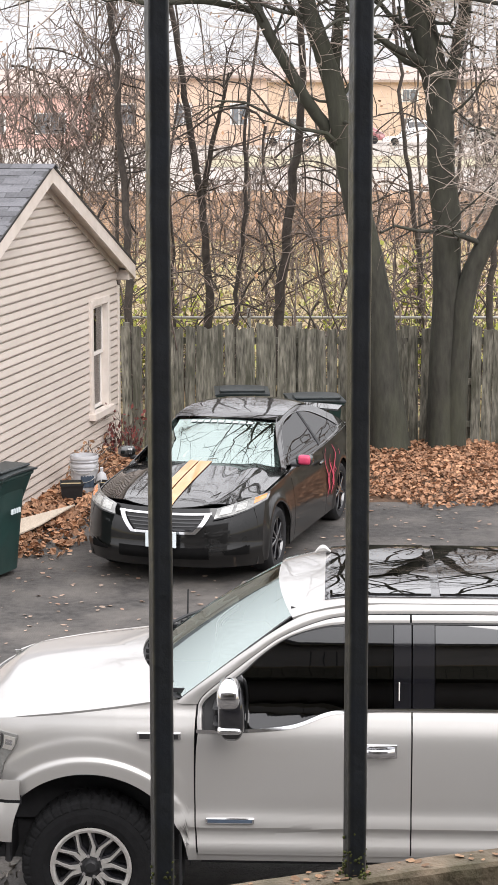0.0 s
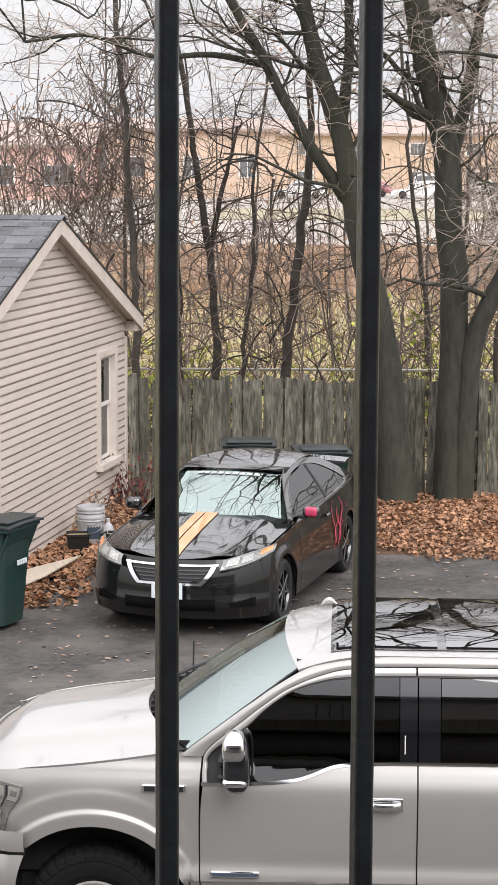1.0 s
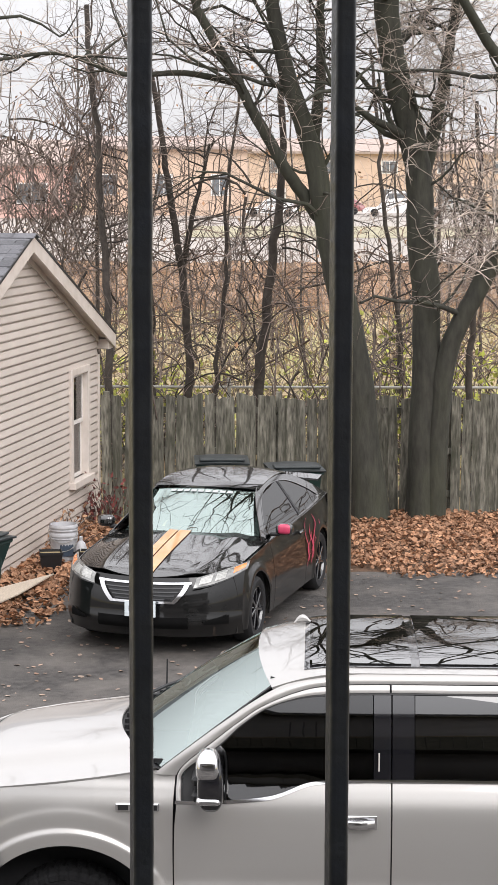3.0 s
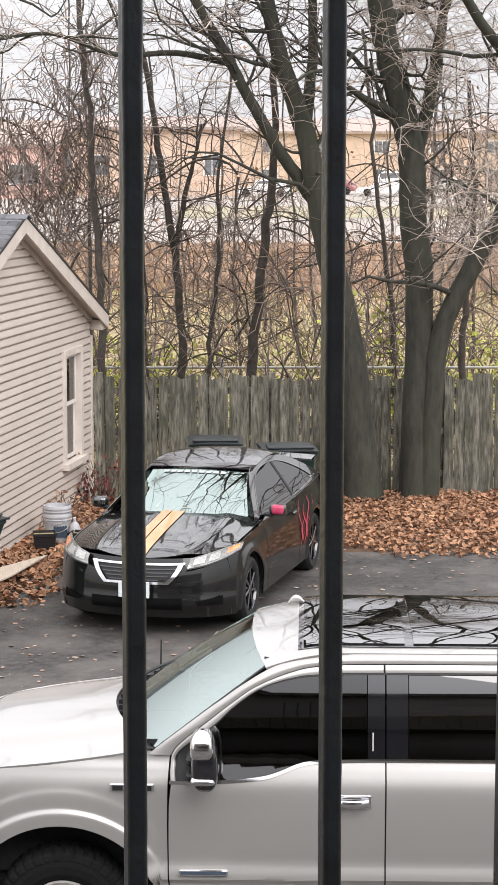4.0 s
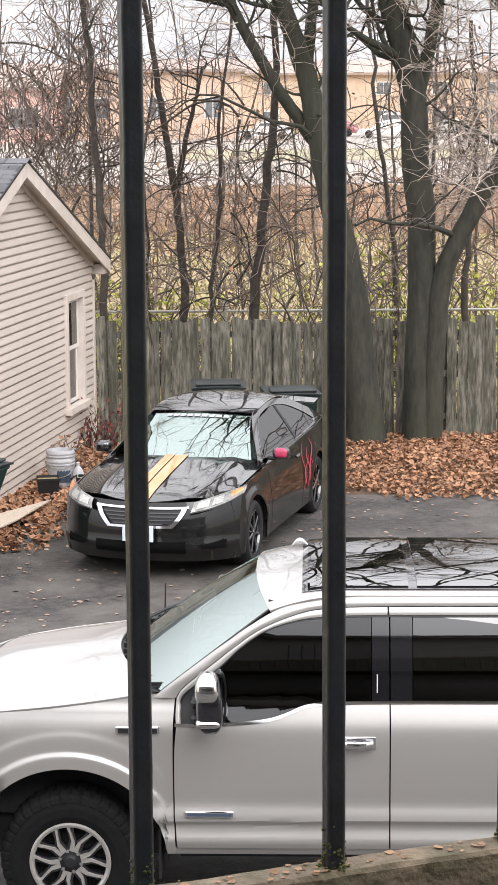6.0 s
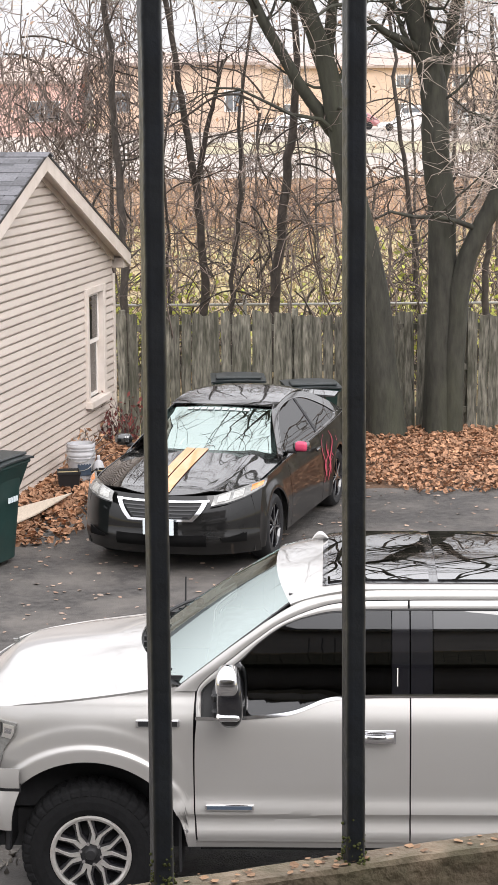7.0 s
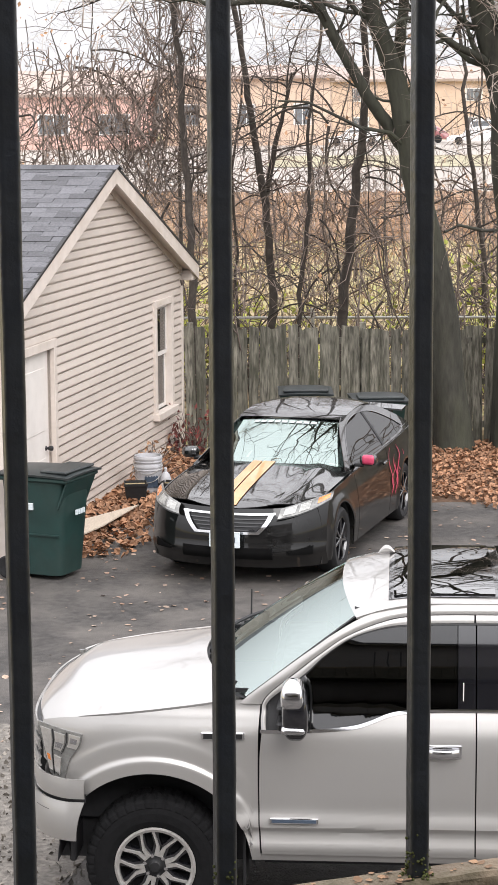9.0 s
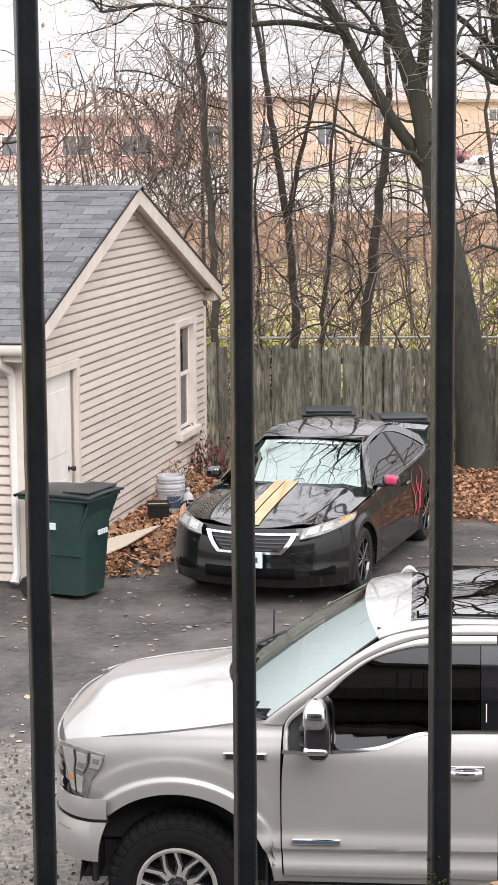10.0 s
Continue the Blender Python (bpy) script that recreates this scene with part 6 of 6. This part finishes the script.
def far_car(label, x, y, mm, L=4.6, H=1.5, van=False):
    z = ground_z(0, y) + 0.02
    c = thing("far_van" if van else "far_car", label, "van" if van else "car", pose(x, y, z))
    bm = bmesh.new()
    prof = curve([(0, 0.55), (0.08, 0.75), (0.25, 0.85), (0.38, 1.35 if not van else 1.8), (0.5, H), (0.75, H - 0.03), (0.92, 1.05 if not van else H - 0.05), (1, 0.8 if not van else 1.2)])
    grid(bm, lambda u, v: Vector((L * u, -0.85 * math.cos(math.pi * v), lerp(0.3, prof(u), math.sin(math.pi * v) ** 0.35))), 24, 14)
    part("body", bm, mm, c, smooth=True)
    bm = bmesh.new()
    box(bm, L * 0.40, L * 0.78, -0.80, -0.6, 0.98, H - 0.18, bevel=0.08)
    part("side_window", bm, M_wind, c)
    for u in (0.18, 0.80):
        bm = bmesh.new()
        lathe(bm, [(0.0001, -0.86), (0.2, -0.87), (0.33, -0.86), (0.33, -0.66)], "y", 20, centre=(L * u, 0, 0.32))
        part("wheel", bm, M_rubber, c, smooth=True)


M_wcar = mat("white_car_paint", (0.75, 0.74, 0.73), 0.3, scale=3, var=0.05, coat=0.6)
M_rcar = mat("dark_red_car_paint", (0.22, 0.05, 0.05), 0.3, scale=3, var=0.1, coat=0.6)
far_car("white hatchback parked in the far car park", 1.15, 170, M_wcar)
far_car("white van parked in the far car park", 11.2, 172, M_wcar, 5.2, 2.1, True)
far_car("dark red car parked in the far car park", 7.0, 176, M_rcar)
far_car("grey car parked in the far car park", 16.5, 172, M_galv)
# ---- bins, pots and litter in the yard ----
M_bin = mat("green_plastic", (0.010, 0.034, 0.030), 0.5, scale=8, var=0.2, bump=0.08, bump_scale=40, dark=(0.03, 0.04, 0.035), dark_scale=3, dark_amt=0.4)
M_lid = mat("dark_lid_plastic", (0.022, 0.028, 0.030), 0.42, scale=8, var=0.25, dark=(0.05, 0.055, 0.05), dark_scale=3, dark_amt=0.4)


def wheelie_bin(label, m, h=1.06):
    """A wheeled bin; its front looks along +X."""
    b = thing("wheeled_bin", label, "bin", m, "wheeled bins")
    bm = bmesh.new()

    def fn(u, v):
        z = lerp(0.05, h - 0.12, v)
        a, w = lerp(0.29, 0.37, v), lerp(0.25, 0.32, v)
        q = 2 * math.pi * u
        c, s = math.cos(q), math.sin(q)
        e = 0.30
        return Vector((a * math.copysign(abs(c) ** e, c), w * math.copysign(abs(s) ** e, s), z))
    grid(bm, fn, 48, 10)
    bm.faces.new([v for v in bm.verts if abs(v.co.z - 0.05) < 1e-5][:48])
    part("body", bm, M_bin, b, smooth=True)
    bm = bmesh.new()
    box(bm, -0.40, 0.42, -0.345, 0.345, h - 0.15, h - 0.10, bevel=0.015)
    part("rim", bm, M_bin, b)
    bm = bmesh.new()
    grid(bm, lambda u, v: Vector((lerp(0.30, 0.41, v), lerp(-0.30, 0.30, u), lerp(h - 0.42, h - 0.15, v))), 6, 4)
    part("front_flare", solid(bm, 0.02), M_bin, b)
    bm = bmesh.new()
    grid(bm, lambda u, v: Vector((lerp(-0.40, 0.45, u), lerp(-0.36, 0.36, v), h - 0.095 + 0.055 * (math.sin(math.pi * min(max(u, 0.02), 0.98)) * math.sin(math.pi * min(max(v, 0.02), 0.98))) ** 0.35)), 20, 20)
    lid = part("lid", solid(bm, 0.02), M_lid, b, "dark hinged lid", smooth=True)
    bm = bmesh.new()
    box(bm, 0.10, 0.40, -0.30, 0.30, h - 0.062, h - 0.034, bevel=0.01)
    part("lid_ridge", bm, M_lid, lid)
    for s in (-1, 1):
        bm = bmesh.new()
        lathe(bm, [(0.0001, 0.0), (0.05, 0.008), (0.07, 0.0), (0.10, 0.0), (0.115, 0.015), (0.115, 0.055), (0.08, 0.06)], "y", 24, centre=(-0.29, -0.335 if s < 0 else 0.275, 0.115))
        part("wheel", bm, M_rubber, b, "black rubber wheel", smooth=True)
    bm = bmesh.new()
    tube(bm, [Vector((-0.45, y, h - 0.12)) for y in (-0.30, -0.1, 0.1, 0.30)], [0.016] * 4, 8)
    part("handle", bm, M_bin, b)
    sticker = part("sticker", boxm(-0.10, 0.02, -0.322, -0.29, 0.72, 0.79, bevel=0.004), M_plate, b, "pale oval sticker")
    bm = bmesh.new()
    for k in range(4):
        box(bm, 0.385, 0.400, -0.10 + 0.05 * k, -0.07 + 0.05 * k, 0.66, 0.71)
    part("stamped_bars", bm, M_plate, b)
    part("step", boxm(-0.20, 0.30, -0.295, -0.27, 0.46, 0.475), M_bin, b)
    return b


wheelie_bin("dark green wheeled bin with black lid on the asphalt", pose(-2.70, 20.18, 0, 0, 0, -22), 1.16)
wheelie_bin("green wheeled bin behind the car by the fence", pose(-0.10, 26.75, 0, 0, 0, -88), 1.09)
wheelie_bin("green wheeled bin behind the car by the fence", pose(0.85, 26.35, 0, 0, 0, -84), 1.05)

M_pail = mat("grey_white_plastic", (0.50, 0.50, 0.52), 0.5, scale=10, var=0.15, dark=(0.30, 0.29, 0.28), dark_scale=4, dark_amt=0.5)


def bucket(label, m, r, h):
    b = thing("bucket", label, "bucket", m, "buckets by the garage")
    bm = bmesh.new()
    lathe(bm, [(0.0001, 0.0), (r * 0.84, 0.0), (r * 0.86, 0.01), (r * 0.98, h * 0.80), (r * 1.05, h * 0.81), (r * 1.05, h * 0.84), (r * 0.99, h * 0.85), (r * 1.06, h * 0.90), (r * 1.06, h * 0.93), (r, h), (r * 0.95, h), (r * 0.80, 0.03), (0.0001, 0.03)], "z", 28)
    part("pail", bm, M_pail, b, smooth=True)
    bm = bmesh.new()
    tube(bm, [Vector((r * 1.06 * math.cos(a), -r * 0.7 * math.sin(a) - r * 0.35, h * 0.86 - 0.16 * math.sin(a))) for a in [math.pi * i / 12 for i in range(13)]], [0.004] * 13, 5)
    part("wire_handle", bm, M_galv, b)
    bm = bmesh.new()
    grid(bm, lambda u, v: Vector((r * 0.965 * math.sin(lerp(-0.2, 0.9, u)), -r * 0.965 * math.cos(lerp(-0.2, 0.9, u)), lerp(h * 0.3, h * 0.62, v))), 8, 2)
    part("worn_sticker", bm, M_bars_dark, b)
    return b


bucket("grey-white plastic bucket with torn sticker by the garage", pose(-2.02, 24.55, 0), 0.17, 0.40)
bucket("grey-white plastic bucket stacked in another", pose(-2.02, 24.55, 0.10), 0.168, 0.40)


def plant_pot(label, m, w, h):
    b = thing("plant_pot", label, "plant pot", m, "black pots by the garage")
    bm = bmesh.new()
    vs = box(bm, -w / 2, w / 2, -w / 2, w / 2, 0, h)
    for v in vs:
        if v.co.z < 0.01:
            v.co.x *= 0.8
            v.co.y *= 0.8
    bm.faces.remove(max(bm.faces, key=lambda f: f.calc_center_median().z))
    part("pot", solid(bm, 0.006), M_black, b)
    part("rim", boxm(-w / 2 - 0.008, w / 2 + 0.008, -w / 2 - 0.008, -w / 2 + 0.004, h - 0.03, h), M_black, b)
    part("soil", boxm(-w * 0.44, w * 0.44, -w * 0.44, w * 0.44, h - 0.05, h - 0.03), M_soil, b)


plant_pot("square black plastic plant pot on leaf litter", pose(-2.13, 24.0, 0, 0, 0, 8), 0.27, 0.26)
plant_pot("square black plastic plant pot on leaf litter", pose(-1.72, 24.25, 0, 0, 0, -12), 0.24, 0.22)
for x, y, a in ((-1.80, 24.45, 0),):
    j = thing("jug", "white plastic jug among dry stems by the garage", "jug", pose(x, y, 0, 0, 0, a), "jugs by the garage")
    bm = bmesh.new()
    lathe(bm, [(0.0001, 0), (0.06, 0.0), (0.07, 0.02), (0.07, 0.22), (0.05, 0.28), (0.02, 0.31), (0.02, 0.34), (0.0001, 0.34)], "z", 16)
    part("jug_body", bm, M_pail, j, smooth=True)
    part("jug_cap", boxm(-0.02, 0.02, -0.02, 0.02, 0.34, 0.36, bevel=0.006), M_pail, j)
b = thing("board", "pale plywood board lying flat on the leaves", "board", pose(-2.30, 22.2, 0.125, 1.0, -2, 0))
bm = bmesh.new()
vs = [bm.verts.new(p) for p in ((-0.30, -0.75, 0), (-0.02, -0.10, 0), (0.28, 0.95, 0), (-0.20, 0.35, 0), (-0.40, 0.1, 0))]
bm.faces.new(vs)
part("plank", solid(bm, 0.015), mat("pale_plywood", (0.55, 0.47, 0.38), 0.7, scale=10, var=0.15, stretch=(6, 1, 1), dark=(0.40, 0.33, 0.25), dark_scale=3, dark_amt=0.4), b)

# leaf litter: the drift under the trees, along the garage, and strays
rng = random.Random(40)
M_lit = mat("leaf_litter", (0.36, 0.195, 0.110), 0.75, scale=30, var=0.25, island=0.55, dark=(0.17, 0.085, 0.048), dark_scale=5.0, dark_amt=0.6)


def drift_h(x, y):
    t = min(max((y - 23.3) / 3.6, 0), 1)
    return 0.10 * t * t * (3 - 2 * t) + 0.05 * noise.noise((x * 1.3, y * 1.3, 0)) * t


bm = bmesh.new()
grid(bm, lambda u, v: Vector((lerp(1.0, 7.0, u), lerp(23.4, 27.95, v), drift_h(lerp(1.0, 7.0, u), lerp(23.4, 27.95, v)) - 0.015)), 40, 30)
tagged(part("leaf_bed", bm, mat("rotten_leaf_bed", (0.10, 0.055, 0.03), 0.9, scale=25, var=0.5, bump=0.8, bump_scale=60)), "dark bed of rotting leaves under the trees", "leaf litter", kind="stuff")
bm = bmesh.new()
me_v, me_f = [], []


def scatter(n, fn, lo, hi, flat, curl=0.35):
    """Lays loose leaves at the places that fn gives."""
    for _ in range(n):
        p = fn()
        if p is None:
            continue
        size = rng.uniform(lo, hi)
        m = Matrix.Translation(p) @ Euler((rng.gauss(0, flat), rng.gauss(0, flat), rng.uniform(0, 6.28))).to_matrix().to_4x4()
        a, w, c = size, size * rng.uniform(0.32, 0.52), curl * size
        b0 = len(me_v)
        for q in ((0, -a / 2, c * 0.3), (w, -a * 0.12, c * rng.uniform(0.2, 1)), (w * 0.7, a * 0.28, c * 0.5), (0, a / 2, c * 0.4), (-w * 0.8, a * 0.2, c * rng.uniform(0.2, 1)), (-w, -a * 0.15, c * 0.4), (0, 0.02 * a, 0)):
            me_v.append(tuple(m @ Vector(q)))
        for f in ((0, 1, 2, 6), (6, 2, 3), (0, 6, 4, 5), (6, 3, 4)):
            me_f.append(tuple(b0 + i for i in f))


def litter(label, *jobs, mm=M_lit):
    me_v.clear()
    me_f.clear()
    for j in jobs:
        scatter(*j)
    me = bpy.data.meshes.new("fallen_leaves")
    me.from_pydata(me_v, [], me_f)
    me.materials.append(mm)
    tagged(new("fallen_leaves", me), label, "leaves", kind="stuff")


def pile_pt():
    x, y = rng.uniform(1.0, 6.5), 23.5 + 4.4 * rng.random() ** 0.8
    edge = 24.3 - 0.7 * min(1, max(0, (x - 1.3) / 0.9)) + 0.25 * noise.noise((x * 2, 0, 0))
    if y < edge + abs(rng.gauss(0, 0.12)):
        return None
    return Vector((x, y, drift_h(x, y) + rng.uniform(0, 0.05)))


def wall_pt():
    y = rng.uniform(20.9, 27.5)
    xw = -3.19 + (y - 20.45) * 0.1826 + 0.03
    width = 1.15 if y < 23.6 else 0.75
    d = abs(rng.gauss(0, 0.5)) * width
    if d > width or (y < 21.3 and d < 0.3):
        return None
    return Vector((xw + d, y, 0.01 + max(0, 0.06 - 0.08 * d) + rng.uniform(0, 0.03)))


def stray():
    x, y = rng.uniform(-4, 5), rng.uniform(13, 26)
    return Vector((x, y, 0.006))


litter("thick drift of brown fallen oak leaves under the trees", (14000, pile_pt, 0.035, 0.08, 0.5))
litter("brown fallen leaves gathered along the garage wall", (2600, wall_pt, 0.06, 0.12, 0.5))
# broken, stony patch of the yard beside the truck's nose
def patch_fn(u, v):
    a = 2 * math.pi * u
    r = v * (1 + 0.25 * noise.noise((math.cos(a) * 1.7, math.sin(a) * 1.7, 4)))
    return Vector((-2.9 + 1.35 * r * math.cos(a), 12.6 + 2.6 * r * math.sin(a), 0.004 + 0.012 * (1 - v)))


bm = bmesh.new()
grid(bm, patch_fn, 60, 6)
tagged(part("gravel_patch", bm, mat("worn_gravel", (0.20, 0.182, 0.160), 0.9, scale=22, var=0.55, bump=0.9, bump_scale=45, dark=(0.09, 0.083, 0.075), dark_scale=2.5, dark_amt=0.9)), "broken pale gravelly patch in the asphalt", "gravel", kind="stuff")
sp = Soup()
for _ in range(2600):
    q = patch_fn(rng.random(), rng.random() ** 0.5 * 1.05)
    sp.quad(q + Vector((0, 0, 0.008)), rng.uniform(0.02, 0.06), rng)
tagged(sp.out("stones", mat("pale_stones", (0.20, 0.18, 0.155), 0.9, scale=30, var=0.3, island=0.5), smooth=False), "loose pale stones and crumbs on the patch", "stones", kind="stuff")
litter("stray wet leaves scattered over the asphalt", (1500, stray, 0.015, 0.07, 0.12, 0.12), mm=mat("faded_leaf", (0.36, 0.275, 0.215), 0.7, scale=30, var=0.25, island=0.6, dark=(0.24, 0.12, 0.07), dark_scale=1.2, dark_amt=0.8))
